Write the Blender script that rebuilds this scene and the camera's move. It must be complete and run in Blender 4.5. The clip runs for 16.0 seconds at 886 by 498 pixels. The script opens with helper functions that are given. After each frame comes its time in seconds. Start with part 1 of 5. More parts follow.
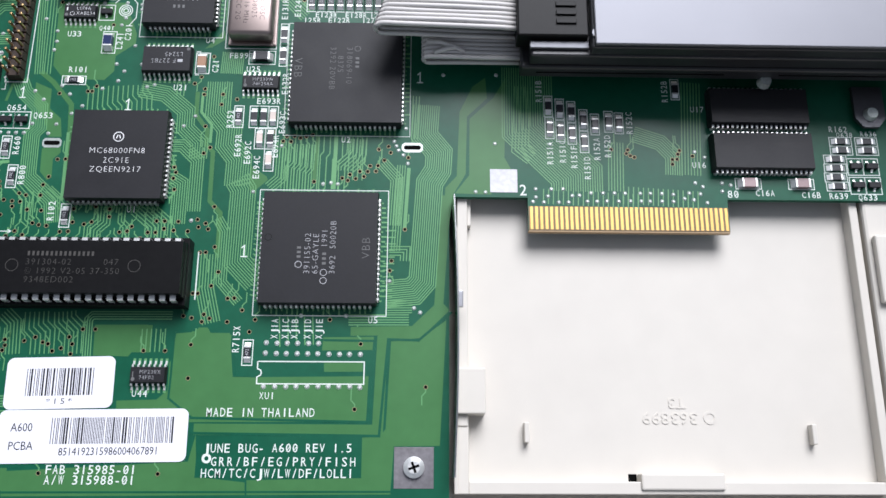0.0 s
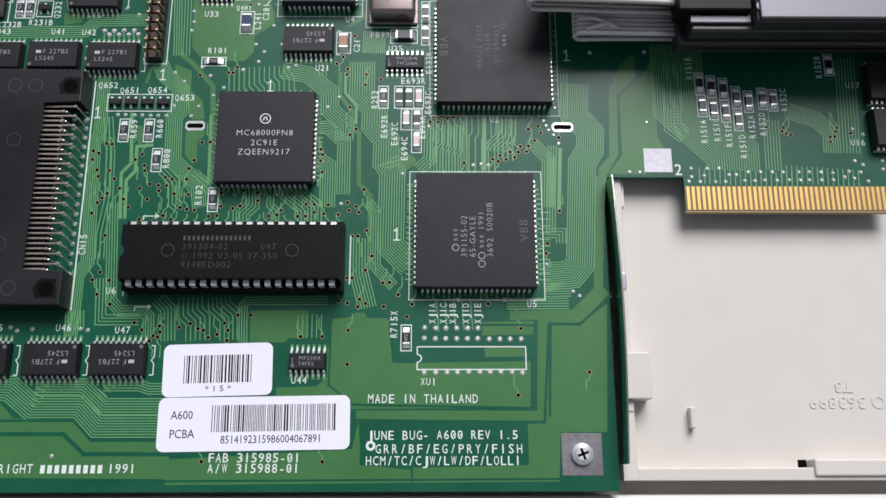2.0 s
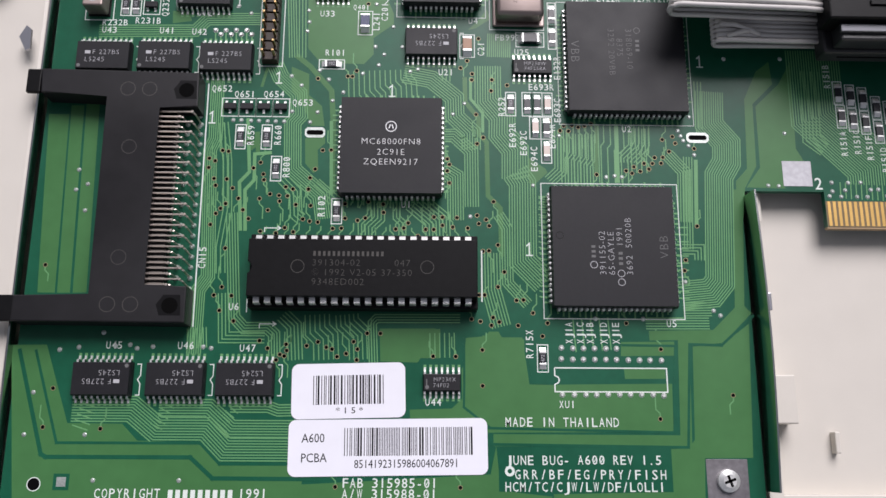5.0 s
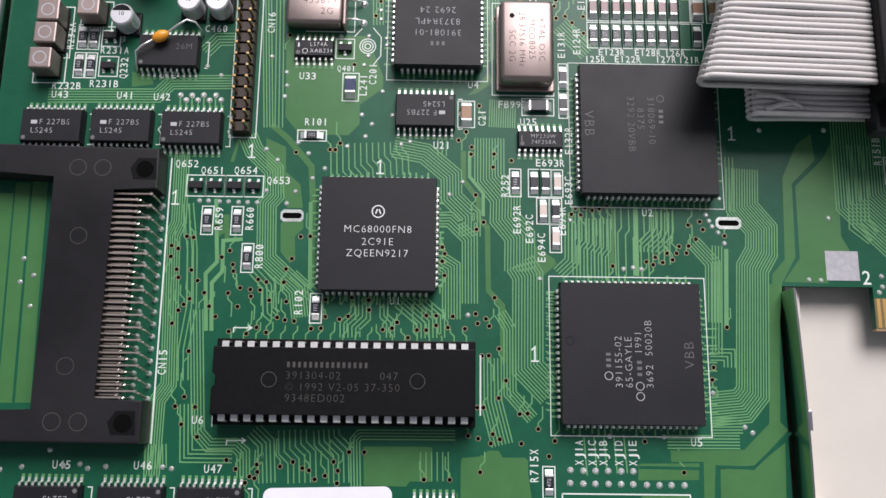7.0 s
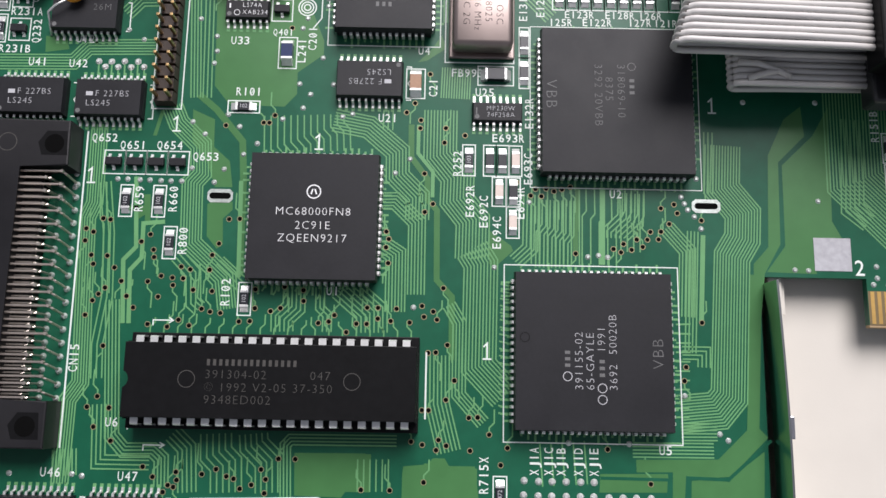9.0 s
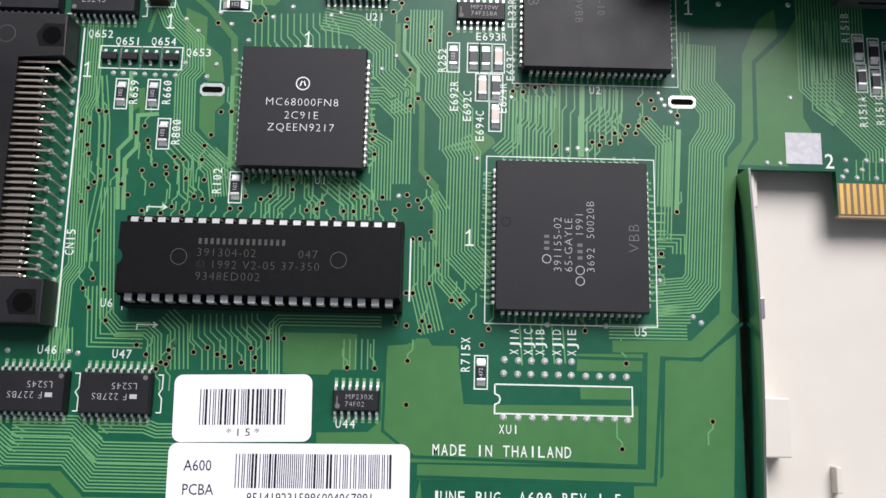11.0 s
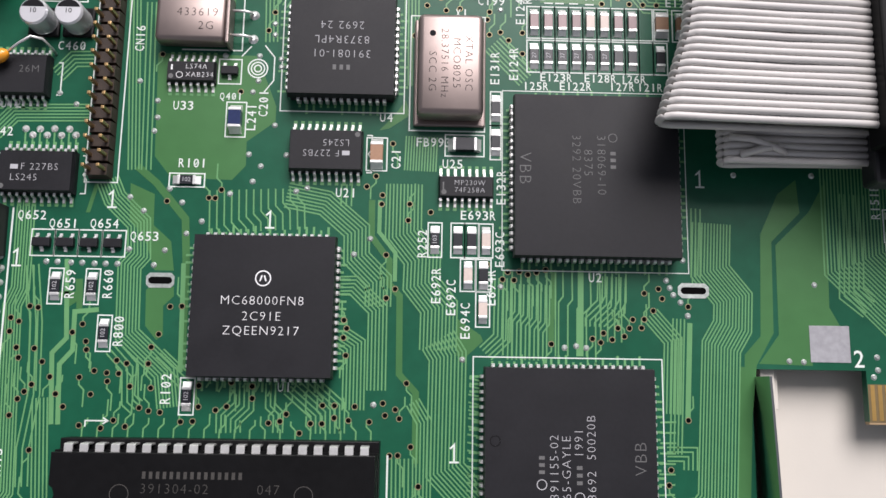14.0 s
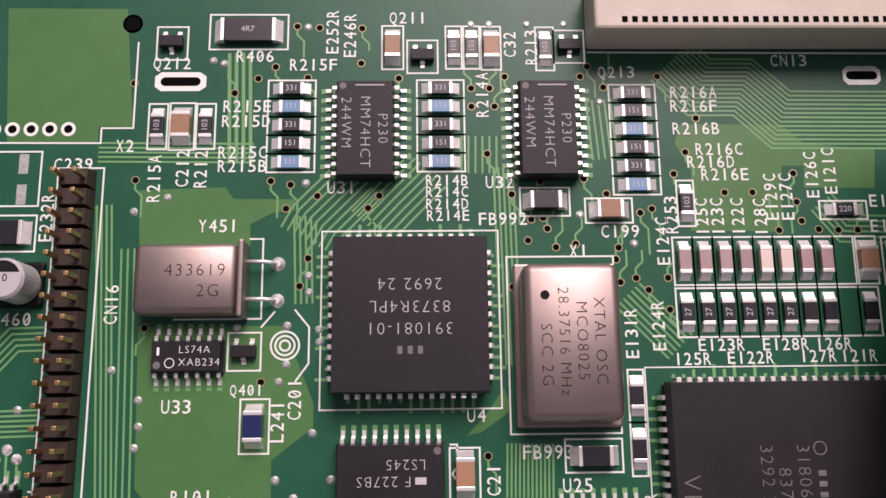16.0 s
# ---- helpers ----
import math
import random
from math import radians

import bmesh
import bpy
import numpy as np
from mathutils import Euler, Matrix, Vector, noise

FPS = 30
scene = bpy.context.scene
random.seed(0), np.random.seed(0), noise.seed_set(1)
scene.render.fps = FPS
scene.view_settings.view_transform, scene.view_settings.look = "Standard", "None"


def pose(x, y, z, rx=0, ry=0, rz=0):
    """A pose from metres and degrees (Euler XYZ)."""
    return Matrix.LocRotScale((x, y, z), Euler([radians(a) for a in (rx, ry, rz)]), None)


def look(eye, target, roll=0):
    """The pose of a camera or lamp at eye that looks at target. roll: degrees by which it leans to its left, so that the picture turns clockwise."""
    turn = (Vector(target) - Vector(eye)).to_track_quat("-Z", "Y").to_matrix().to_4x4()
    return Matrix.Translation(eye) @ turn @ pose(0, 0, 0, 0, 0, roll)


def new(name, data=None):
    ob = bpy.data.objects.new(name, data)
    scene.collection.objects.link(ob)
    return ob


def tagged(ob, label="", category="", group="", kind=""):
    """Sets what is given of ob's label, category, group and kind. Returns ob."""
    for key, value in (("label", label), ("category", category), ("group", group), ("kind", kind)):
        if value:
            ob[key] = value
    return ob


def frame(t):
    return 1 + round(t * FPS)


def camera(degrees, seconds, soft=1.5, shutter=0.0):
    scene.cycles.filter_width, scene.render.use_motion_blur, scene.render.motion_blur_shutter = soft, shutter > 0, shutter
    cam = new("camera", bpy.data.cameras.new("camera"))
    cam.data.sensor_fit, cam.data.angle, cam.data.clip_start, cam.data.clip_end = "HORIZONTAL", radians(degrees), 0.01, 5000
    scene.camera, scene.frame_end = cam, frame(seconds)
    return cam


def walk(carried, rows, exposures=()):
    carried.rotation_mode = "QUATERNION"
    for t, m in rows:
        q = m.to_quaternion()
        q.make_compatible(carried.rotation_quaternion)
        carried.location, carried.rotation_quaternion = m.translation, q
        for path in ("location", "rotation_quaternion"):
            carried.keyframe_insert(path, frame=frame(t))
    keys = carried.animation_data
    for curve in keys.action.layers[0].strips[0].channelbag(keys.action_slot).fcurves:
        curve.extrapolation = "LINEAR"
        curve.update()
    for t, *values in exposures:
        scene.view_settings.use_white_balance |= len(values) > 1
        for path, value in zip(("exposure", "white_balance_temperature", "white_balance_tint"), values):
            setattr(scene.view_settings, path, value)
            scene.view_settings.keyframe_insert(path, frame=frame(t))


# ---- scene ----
# The camera: seconds, place in millimetres over the board, tilt in degrees.
MM = 0.001
cam = camera(55.12, 16.0)
ROWS = [
    (0.0, 42.12, -42.20, 202.59, 16.28, -1.37, 0.12),
    (0.5, 34.55, -41.32, 201.99, 15.96, -1.08, 0.30),
    (1.0, 23.68, -43.71, 200.16, 15.99, -0.88, 0.41),
    (1.5, 15.71, -43.78, 198.21, 15.93, -0.56, 0.15),
    (2.0, 6.75, -41.99, 196.96, 15.43, -0.58, -0.12),
    (2.5, -4.13, -40.46, 196.48, 15.39, -0.43, -0.13),
    (3.0, -17.18, -37.09, 194.12, 14.84, -0.14, 0.06),
    (3.2, -21.64, -37.99, 192.20, 14.83, -0.10, 0.05),
    (5.3, -26.71, -26.34, 190.44, 13.59, -1.44, 0.34),
    (5.5, -25.99, -22.93, 189.29, 13.71, -1.10, 0.49),
    (6.0, -25.03, -12.11, 184.61, 13.34, -1.15, 0.56),
    (6.5, -24.56, -0.39, 179.13, 12.09, -1.08, 0.58),
    (7.0, -23.59, 0.87, 173.15, 11.97, -0.91, 0.67),
    (7.5, -23.20, 2.60, 170.27, 11.41, -0.86, 0.84),
    (8.0, -25.61, 8.93, 165.04, 10.91, -0.58, 0.94),
    (8.5, -23.11, 14.20, 159.08, 10.62, -0.36, 1.02),
    (9.0, -11.22, 5.89, 156.12, 10.52, -0.38, 1.06),
    (9.5, -3.56, -3.57, 154.45, 9.28, -0.28, 1.17),
    (10.0, -3.19, -13.49, 157.41, 9.59, -0.16, 1.27),
    (10.2, -3.94, -15.13, 157.97, 9.86, -0.15, 1.30),
    (12.3, -12.29, -10.50, 158.09, 10.37, -1.58, 0.99),
    (12.5, -10.21, -5.18, 155.94, 9.63, -0.89, 0.97),
    (13.0, -9.52, 2.73, 153.80, 9.91, -0.99, 0.89),
    (13.5, -6.17, 12.82, 151.36, 10.07, -0.93, 0.72),
    (14.0, -7.98, 25.82, 145.33, 9.67, -1.45, 0.84),
    (14.5, -11.22, 37.10, 143.97, 10.72, -1.60, 0.85),
    (15.0, -16.53, 46.20, 136.60, 11.17, -1.75, 0.38),
    (15.5, -20.60, 53.94, 124.38, 11.82, -1.49, -0.58),
    (16.0, -21.55, 73.52, 104.11, 11.50, -1.32, -0.67),
]
walk(cam, [(t, pose(x * MM, y * MM, z * MM, rx, ry, rz)) for t, x, y, z, rx, ry, rz in ROWS],
     [(0.0, 0.06, 6000, 12), (1.0, -0.3, 6100, 12), (3.0, -0.32, 6300, 16), (6.0, -0.32, 6400, 17), (8.0, -0.06, 6450, 16), (10.0, -0.04, 6350, 14), (14.0, -0.08, 6500, 16), (15.0, -0.2, 6500, 19), (15.5, -0.3, 6700, 24), (16.0, -0.2, 7200, 37)])

# ---- light ----
world = bpy.data.worlds.new("overcast_day")
scene.world = world
world.use_nodes = True
wn = world.node_tree
sky = wn.nodes.new("ShaderNodeTexSky")
sky.sky_type, sky.sun_disc = "NISHITA", False
sky.sun_elevation, sky.sun_rotation = radians(46), radians(16)
haze = wn.nodes.new("ShaderNodeHueSaturation")
haze.inputs["Saturation"].default_value = 0.3
wn.links.new(sky.outputs["Color"], haze.inputs["Color"])
wn.links.new(haze.outputs["Color"], wn.nodes["Background"].inputs["Color"])
wn.nodes["Background"].inputs["Strength"].default_value = 0.085

scene.view_settings.exposure = 0.0


# Soft daylight from beyond the far edge of the board, slightly from its drive side.
sun = new("daylight", bpy.data.lights.new("daylight", "SUN"))
sun.data.energy, sun.data.angle, sun.data.color = 4.9, radians(38), (1.0, 0.975, 0.96)
sun.matrix_world = look((0.36, 1.30, 1.42), (0, 0, 0))


# ---- materials ----
def mat(name, color, rough=0.5, metal=0.0, var=0.12, scale=600.0, bump=0.0, bscale=3000.0, coat=0.0, spec=0.5, rvar=0.0, each=0.0):
    """A surface with two scales of noise in its colour, fine relief and an optional change from piece to piece."""
    m = bpy.data.materials.new(name)
    m.use_nodes = True
    nt = m.node_tree
    b = nt.nodes["Principled BSDF"]
    b.inputs["Roughness"].default_value = rough
    b.inputs["Metallic"].default_value = metal
    b.inputs["Coat Weight"].default_value = coat
    b.inputs["Coat Roughness"].default_value = 0.15
    b.inputs["Specular IOR Level"].default_value = spec
    geo = nt.nodes.new("ShaderNodeNewGeometry")
    n1 = nt.nodes.new("ShaderNodeTexNoise")
    n1.inputs["Scale"].default_value = scale
    n1.inputs["Detail"].default_value = 5
    n2 = nt.nodes.new("ShaderNodeTexNoise")
    n2.inputs["Scale"].default_value = scale / 9
    n2.inputs["Detail"].default_value = 3
    add = nt.nodes.new("ShaderNodeMath")
    add.operation = "ADD"
    for n in (n1, n2):
        nt.links.new(geo.outputs["Position"], n.inputs["Vector"])
    nt.links.new(n1.outputs["Fac"], add.inputs[0])
    nt.links.new(n2.outputs["Fac"], add.inputs[1])
    mr = nt.nodes.new("ShaderNodeMapRange")
    mr.inputs["From Min"].default_value, mr.inputs["From Max"].default_value = 0.6, 1.4
    mr.inputs["To Min"].default_value, mr.inputs["To Max"].default_value = 1 - var, 1 + var
    nt.links.new(add.outputs[0], mr.inputs["Value"])
    fac = mr.outputs[0]
    if each:
        info = nt.nodes.new("ShaderNodeObjectInfo")
        er = nt.nodes.new("ShaderNodeMapRange")
        er.inputs["To Min"].default_value, er.inputs["To Max"].default_value = 1 - each, 1 + each
        nt.links.new(info.outputs["Random"], er.inputs["Value"])
        mul = nt.nodes.new("ShaderNodeMath")
        mul.operation = "MULTIPLY"
        nt.links.new(fac, mul.inputs[0])
        nt.links.new(er.outputs[0], mul.inputs[1])
        fac = mul.outputs[0]
    hsv = nt.nodes.new("ShaderNodeHueSaturation")
    hsv.inputs["Color"].default_value = (*color, 1)
    nt.links.new(fac, hsv.inputs["Value"])
    nt.links.new(hsv.outputs["Color"], b.inputs["Base Color"])
    if rvar:
        rr = nt.nodes.new("ShaderNodeMapRange")
        rr.inputs["From Min"].default_value, rr.inputs["From Max"].default_value = 0.3, 0.7
        rr.inputs["To Min"].default_value, rr.inputs["To Max"].default_value = rough - rvar, rough + rvar
        nt.links.new(n2.outputs["Fac"], rr.inputs["Value"])
        nt.links.new(rr.outputs[0], b.inputs["Roughness"])
    if bump:
        n3 = nt.nodes.new("ShaderNodeTexNoise")
        n3.inputs["Scale"].default_value = bscale
        n3.inputs["Detail"].default_value = 4
        nt.links.new(geo.outputs["Position"], n3.inputs["Vector"])
        bp = nt.nodes.new("ShaderNodeBump")
        bp.inputs["Strength"].default_value = bump
        bp.inputs["Distance"].default_value = 0.0001
        nt.links.new(n3.outputs["Fac"], bp.inputs["Height"])
        nt.links.new(bp.outputs[0], b.inputs["Normal"])
    return m


LAMINATE = mat("solder_mask_on_laminate", (0.006, 0.085, 0.044), 0.36, spec=0.28, var=0.15, scale=400, bump=0.05, rvar=0.06)
MASKED = mat("solder_mask_on_copper", (0.050, 0.160, 0.052), 0.36, spec=0.33, var=0.10, scale=300, bump=0.04, rvar=0.06)
TRACK = mat("solder_mask_on_track", (0.12, 0.30, 0.125), 0.36, spec=0.34, var=0.10, scale=300)
SILK = mat("silkscreen_ink", (0.66, 0.72, 0.67), 0.6, var=0.08, scale=2500)
TIN = mat("tinned_solder", (0.80, 0.80, 0.78), 0.36, 0.7, var=0.12, scale=1500, bump=0.15, bscale=2000)
SOLDER = mat("dull_solder", (0.48, 0.52, 0.49), 0.4, 0.6, var=0.3, scale=2500, bump=0.3, bscale=2500)
HOLE = mat("drilled_hole", (0.003, 0.003, 0.003), 0.9, spec=0.05, var=0.1)
BRASS = mat("bare_ring", (0.30, 0.26, 0.15), 0.5, 0.5, var=0.2, scale=3000)
GOLD = mat("gold_plating", (0.50, 0.32, 0.11), 0.45, 1.0, var=0.08, scale=1200, each=0.05)
EPOXY = mat("black_moulding", (0.010, 0.010, 0.0125), 0.5, spec=0.30, var=0.2, scale=1500, bump=0.25, bscale=9000, rvar=0.04)
PLASTIC = mat("black_plastic", (0.006, 0.006, 0.0065), 0.4, spec=0.13, var=0.25, scale=700, bump=0.12, bscale=2500)
PRINT = mat("grey_marking", (0.42, 0.42, 0.44), 0.6, var=0.1, scale=3000)
DARKPRINT = mat("nearly_worn_marking", (0.045, 0.042, 0.038), 0.6, var=0.3, scale=3000)
DIMPRINT = mat("faded_marking", (0.12, 0.12, 0.12), 0.6, var=0.25, scale=3000)
WHITEPRINT = mat("white_marking", (0.75, 0.75, 0.76), 0.6, var=0.08, scale=3000)
CASE = mat("beige_case_plastic", (0.60, 0.565, 0.505), 0.45, var=0.04, scale=120, bump=0.10, bscale=2500)
SHIELDING = mat("tinned_shield", (0.50, 0.52, 0.50), 0.2, 1.0, var=0.08, scale=150, bump=0.03, bscale=300)
LID = mat("drive_lid_metal", (0.145, 0.147, 0.16), 0.5, 0.9, var=0.05, scale=60, bump=0.04, bscale=1500)
DRIVE = mat("drive_frame_plastic", (0.022, 0.022, 0.024), 0.36, var=0.15, scale=400, bump=0.1, bscale=2500)
ALUMINIUM = mat("aluminium_can", (0.70, 0.70, 0.72), 0.38, 0.65, var=0.06, scale=500)
STEEL = mat("brushed_steel", (0.46, 0.46, 0.49), 0.28, 1.0, var=0.06, scale=200, bump=0.05, bscale=900)
CONTACT = mat("dull_contact_pins", (0.52, 0.46, 0.41), 0.38, 0.85, var=0.15, scale=900)
PAPER = mat("white_label_paper", (0.78, 0.78, 0.84), 0.45, var=0.03, scale=300)
INK = mat("black_ink", (0.012, 0.012, 0.014), 0.7, var=0.1, spec=0.1)
CERAMIC = mat("chip_resistor_black", (0.012, 0.013, 0.018), 0.35, var=0.2, scale=2000)
BLUE = mat("chip_resistor_blue", (0.11, 0.25, 0.40), 0.35, var=0.1, scale=2000)
NAVY = mat("inductor_navy", (0.010, 0.022, 0.09), 0.3, var=0.2, scale=2000)
TAN = mat("capacitor_tan", (0.30, 0.165, 0.095), 0.45, var=0.12, scale=1500, each=0.12)
MAUVE = mat("capacitor_mauve", (0.33, 0.23, 0.23), 0.45, var=0.1, scale=1500, each=0.15)
CREAM = mat("capacitor_cream", (0.62, 0.52, 0.46), 0.45, var=0.08, scale=1500, each=0.06)
WIRE = mat("grey_cable_sheath", (0.55, 0.53, 0.51), 0.45, var=0.05, scale=300, each=0.03)
CAN = mat("nickel_can", (0.33, 0.27, 0.25), 0.46, 1.0, var=0.06, scale=400, bump=0.06, bscale=1200, rvar=0.06)
IVORY = mat("ivory_connector_plastic", (0.44, 0.40, 0.33), 0.5, var=0.12, scale=300)
ORANGE = mat("orange_dip_coating", (0.75, 0.30, 0.02), 0.3, var=0.08, scale=800)
WOOD = mat("desk_wood", (0.30, 0.20, 0.12), 0.5, var=0.2, scale=20)


# ---- mesh helpers, in millimetres ----
def box(bm, x0, y0, z0, x1, y1, z1, bevel=0.0, top=0.0):
    """A box; top: how far its upper face is drawn in on each side; bevel: rounded edges."""
    vs = [bm.verts.new(p) for p in (
        (x0, y0, z0), (x1, y0, z0), (x1, y1, z0), (x0, y1, z0),
        (x0 + top, y0 + top, z1), (x1 - top, y0 + top, z1), (x1 - top, y1 - top, z1), (x0 + top, y1 - top, z1))]
    fs = [bm.faces.new([vs[i] for i in q]) for q in ((3, 2, 1, 0), (4, 5, 6, 7), (0, 1, 5, 4), (1, 2, 6, 5), (2, 3, 7, 6), (3, 0, 4, 7))]
    if bevel:
        edges = list({e for f in fs for e in f.edges})
        bmesh.ops.bevel(bm, geom=edges, offset=bevel, segments=2, profile=0.5, affect="EDGES")
    return bm


def prism(bm, pts, z0, z1, bevel=0.0):
    """An outline carried from z0 up to z1."""
    if sum(a[0] * b[1] - b[0] * a[1] for a, b in zip(pts, pts[1:] + pts[:1])) < 0:
        pts = pts[::-1]
    low = [bm.verts.new((x, y, z0)) for x, y in pts]
    high = [bm.verts.new((x, y, z1)) for x, y in pts]
    n = len(pts)
    topf = bm.faces.new(high)
    bm.faces.new(low[::-1])
    for i in range(n):
        j = (i + 1) % n
        bm.faces.new((low[i], low[j], high[j], high[i]))
    if bevel:
        bmesh.ops.bevel(bm, geom=list(topf.edges), offset=bevel, segments=2, profile=0.5, affect="EDGES")
    return bm


def cyl(bm, x, y, z0, z1, r, n=16, r2=None):
    r2 = r if r2 is None else r2
    low = [bm.verts.new((x + r * math.cos(a), y + r * math.sin(a), z0)) for a in (2 * math.pi * i / n for i in range(n))]
    high = [bm.verts.new((x + r2 * math.cos(a), y + r2 * math.sin(a), z1)) for a in (2 * math.pi * i / n for i in range(n))]
    bm.faces.new(high)
    bm.faces.new(low[::-1])
    for i in range(n):
        bm.faces.new((low[i], low[(i + 1) % n], high[(i + 1) % n], high[i]))
    return bm


def ring(bm, x, y, z0, z1, r0, r1, n=16):
    vs = []
    for i in range(n):
        c, s = math.cos(2 * math.pi * i / n), math.sin(2 * math.pi * i / n)
        vs.append([bm.verts.new((x + r * c, y + r * s, z)) for r, z in ((r1, z0), (r1, z1), (r0, z1), (r0, z0))])
    for i in range(n):
        a, b = vs[i], vs[(i + 1) % n]
        for k in range(4):
            m = (k + 1) % 4
            bm.faces.new((a[k], b[k], b[m], a[m]))
    return bm


def offset_path(pts, d):
    """The path moved sideways by d, with mitred corners."""
    out = []
    for i, p in enumerate(pts):
        p = Vector(p)
        a = (p - Vector(pts[i - 1])).normalized() if i else None
        b = (Vector(pts[i + 1]) - p).normalized() if i < len(pts) - 1 else None
        a, b = a or b, b or a
        na, nb = Vector((-a.y, a.x)), Vector((-b.y, b.x))
        mid = (na + nb)
        mid = mid / max(mid.dot(na), 0.3)
        out.append((p.x + mid.x * d, p.y + mid.y * d))
    return out


def strip(bm, pts, w, z0, z1):
    """A flat band of width w along a path."""
    left, right = offset_path(pts, w / 2), offset_path(pts, -w / 2)
    rows = [[bm.verts.new((*right[i], z0)), bm.verts.new((*right[i], z1)), bm.verts.new((*left[i], z1)), bm.verts.new((*left[i], z0))] for i in range(len(pts))]
    for a, b in zip(rows, rows[1:]):
        for k in range(3):
            bm.faces.new((a[k], b[k], b[k + 1], a[k + 1]))
    bm.faces.new(rows[0][::-1])
    bm.faces.new(rows[-1])
    return bm


def ribbon(bm, prof, width, thick):
    """A bent metal lead: its profile runs in x (outwards) and z."""
    up = offset_path(prof, thick / 2)
    dn = offset_path(prof, -thick / 2)
    rows = [[bm.verts.new((dn[i][0], -width / 2, dn[i][1])), bm.verts.new((up[i][0], -width / 2, up[i][1])),
             bm.verts.new((up[i][0], width / 2, up[i][1])), bm.verts.new((dn[i][0], width / 2, dn[i][1]))] for i in range(len(prof))]
    for a, b in zip(rows, rows[1:]):
        for k in range(4):
            m = (k + 1) % 4
            bm.faces.new((a[k], a[m], b[m], b[k]))
    bm.faces.new(rows[0])
    bm.faces.new(rows[-1][::-1])
    return bm


def tube(bm, pts, r, n=8):
    """A round wire along a path in space."""
    rows = []
    for i, p in enumerate(pts):
        p = Vector(p)
        d = (Vector(pts[min(i + 1, len(pts) - 1)]) - Vector(pts[max(i - 1, 0)])).normalized()
        q = Vector((0, 0, 1)) if abs(d.z) < 0.9 else Vector((0, 1, 0))
        u = d.cross(q).normalized()
        v = u.cross(d)
        rows.append([bm.verts.new(p + r * (math.cos(2 * math.pi * k / n) * u + math.sin(2 * math.pi * k / n) * v)) for k in range(n)])
    for a, b in zip(rows, rows[1:]):
        for k in range(n):
            m = (k + 1) % n
            bm.faces.new((a[k], a[m], b[m], b[k]))
    bm.faces.new(rows[0][::-1])
    bm.faces.new(rows[-1])
    return bm


def mesh(name, bm, material, smooth=False):
    bmesh.ops.recalc_face_normals(bm, faces=bm.faces)
    bmesh.ops.scale(bm, vec=(MM, MM, MM), verts=bm.verts)
    me = bpy.data.meshes.new(name)
    bm.to_mesh(me)
    bm.free()
    me.materials.append(material)
    if smooth:
        for p in me.polygons:
            p.use_smooth = True
    return me


def thing(name, x, y, z=0.0, rz=0.0, label="", category="", group="", kind=""):
    ob = new(name)
    ob.empty_display_size = 0.002
    ob.matrix_world = pose(x * MM, y * MM, z * MM, 0, 0, rz)
    return tagged(ob, label, category, group, kind)


def part(name, bm, material, parent, label="", at=None, smooth=False, kind=""):
    """bm, a bmesh in millimetres or a ready mesh to share, as one mesh object under its parent."""
    me = bm if isinstance(bm, bpy.types.Mesh) else mesh(name, bm, material, smooth)
    ob = new(name, me)
    ob.parent = parent
    if at is not None:
        ob.matrix_basis = at
    return tagged(ob, label, kind=kind)


def place(x, y, z=0.0, rz=0.0):
    return pose(x * MM, y * MM, z * MM, 0, 0, rz)


TEXTS = {}


def lettering(text, high, material, stretch=1.0, align="CENTER", spread=1.0, bold=0.0):
    """A text in the built-in font as a mesh, its capitals this many millimetres high, its middle at the origin."""
    key = (text, high, material.name, stretch, align, spread, bold)
    if key not in TEXTS:
        cu = bpy.data.curves.new("lettering", "FONT")
        cu.body, cu.size, cu.align_x, cu.align_y = text, high * MM / 0.69, align, "CENTER"
        cu.resolution_u, cu.space_character, cu.offset, cu.extrude = 2, spread, bold * MM, 0.012 * MM
        ob = bpy.data.objects.new("lettering", cu)
        scene.collection.objects.link(ob)
        dg = bpy.context.evaluated_depsgraph_get()
        me = bpy.data.meshes.new_from_object(ob.evaluated_get(dg))
        bpy.data.objects.remove(ob)
        bpy.data.curves.remove(cu)
        me.transform(Matrix.Diagonal((stretch, 1, 1, 1)))
        me.materials.clear()
        me.materials.append(material)
        TEXTS[key] = me
    return TEXTS[key]


def print_on(parent, text, x, y, z, high, material, rz=0.0, stretch=1.0, align="CENTER", name="marking", spread=1.0, bold=0.0):
    return part(name, lettering(text, high, material, stretch, align, spread, bold), material, parent, at=place(x, y, z, rz))


# ---- tabletop, case ----
tagged(new("tabletop", mesh("tabletop", box(bmesh.new(), -330, -230, -40, 370, 330, -12.0, 2.0), WOOD)), "brown wooden tabletop under the open computer case", "table", kind="structure")

# The lower half of the case with the expansion bay beside the board.
case = thing("computer_case", 0, 0, -12, label="beige plastic lower half of an opened computer case", category="case")
part("base", box(bmesh.new(), -170, -75, 0, 215, 190, 4.0, 0.8), CASE, case)
part("bay_floor", box(bmesh.new(), 50.4, -41.0, 4.0, 153, 120, 6.5, 0.2), CASE, case, "smooth bay floor with moulded part number")
rail = bmesh.new()
box(rail, 50.4, -41.6, 4.0, 53.0, 32, 10.6, 0.25)
box(rail, 49.6, -41.6, 4.0, 50.5, 23, 11.0, 0.15)
part("bay_rail", rail, CASE, case)
part("bay_rail", box(bmesh.new(), 53.0, -41.6, 4.0, 151.2, -38.7, 10.2, 0.25), CASE, case)
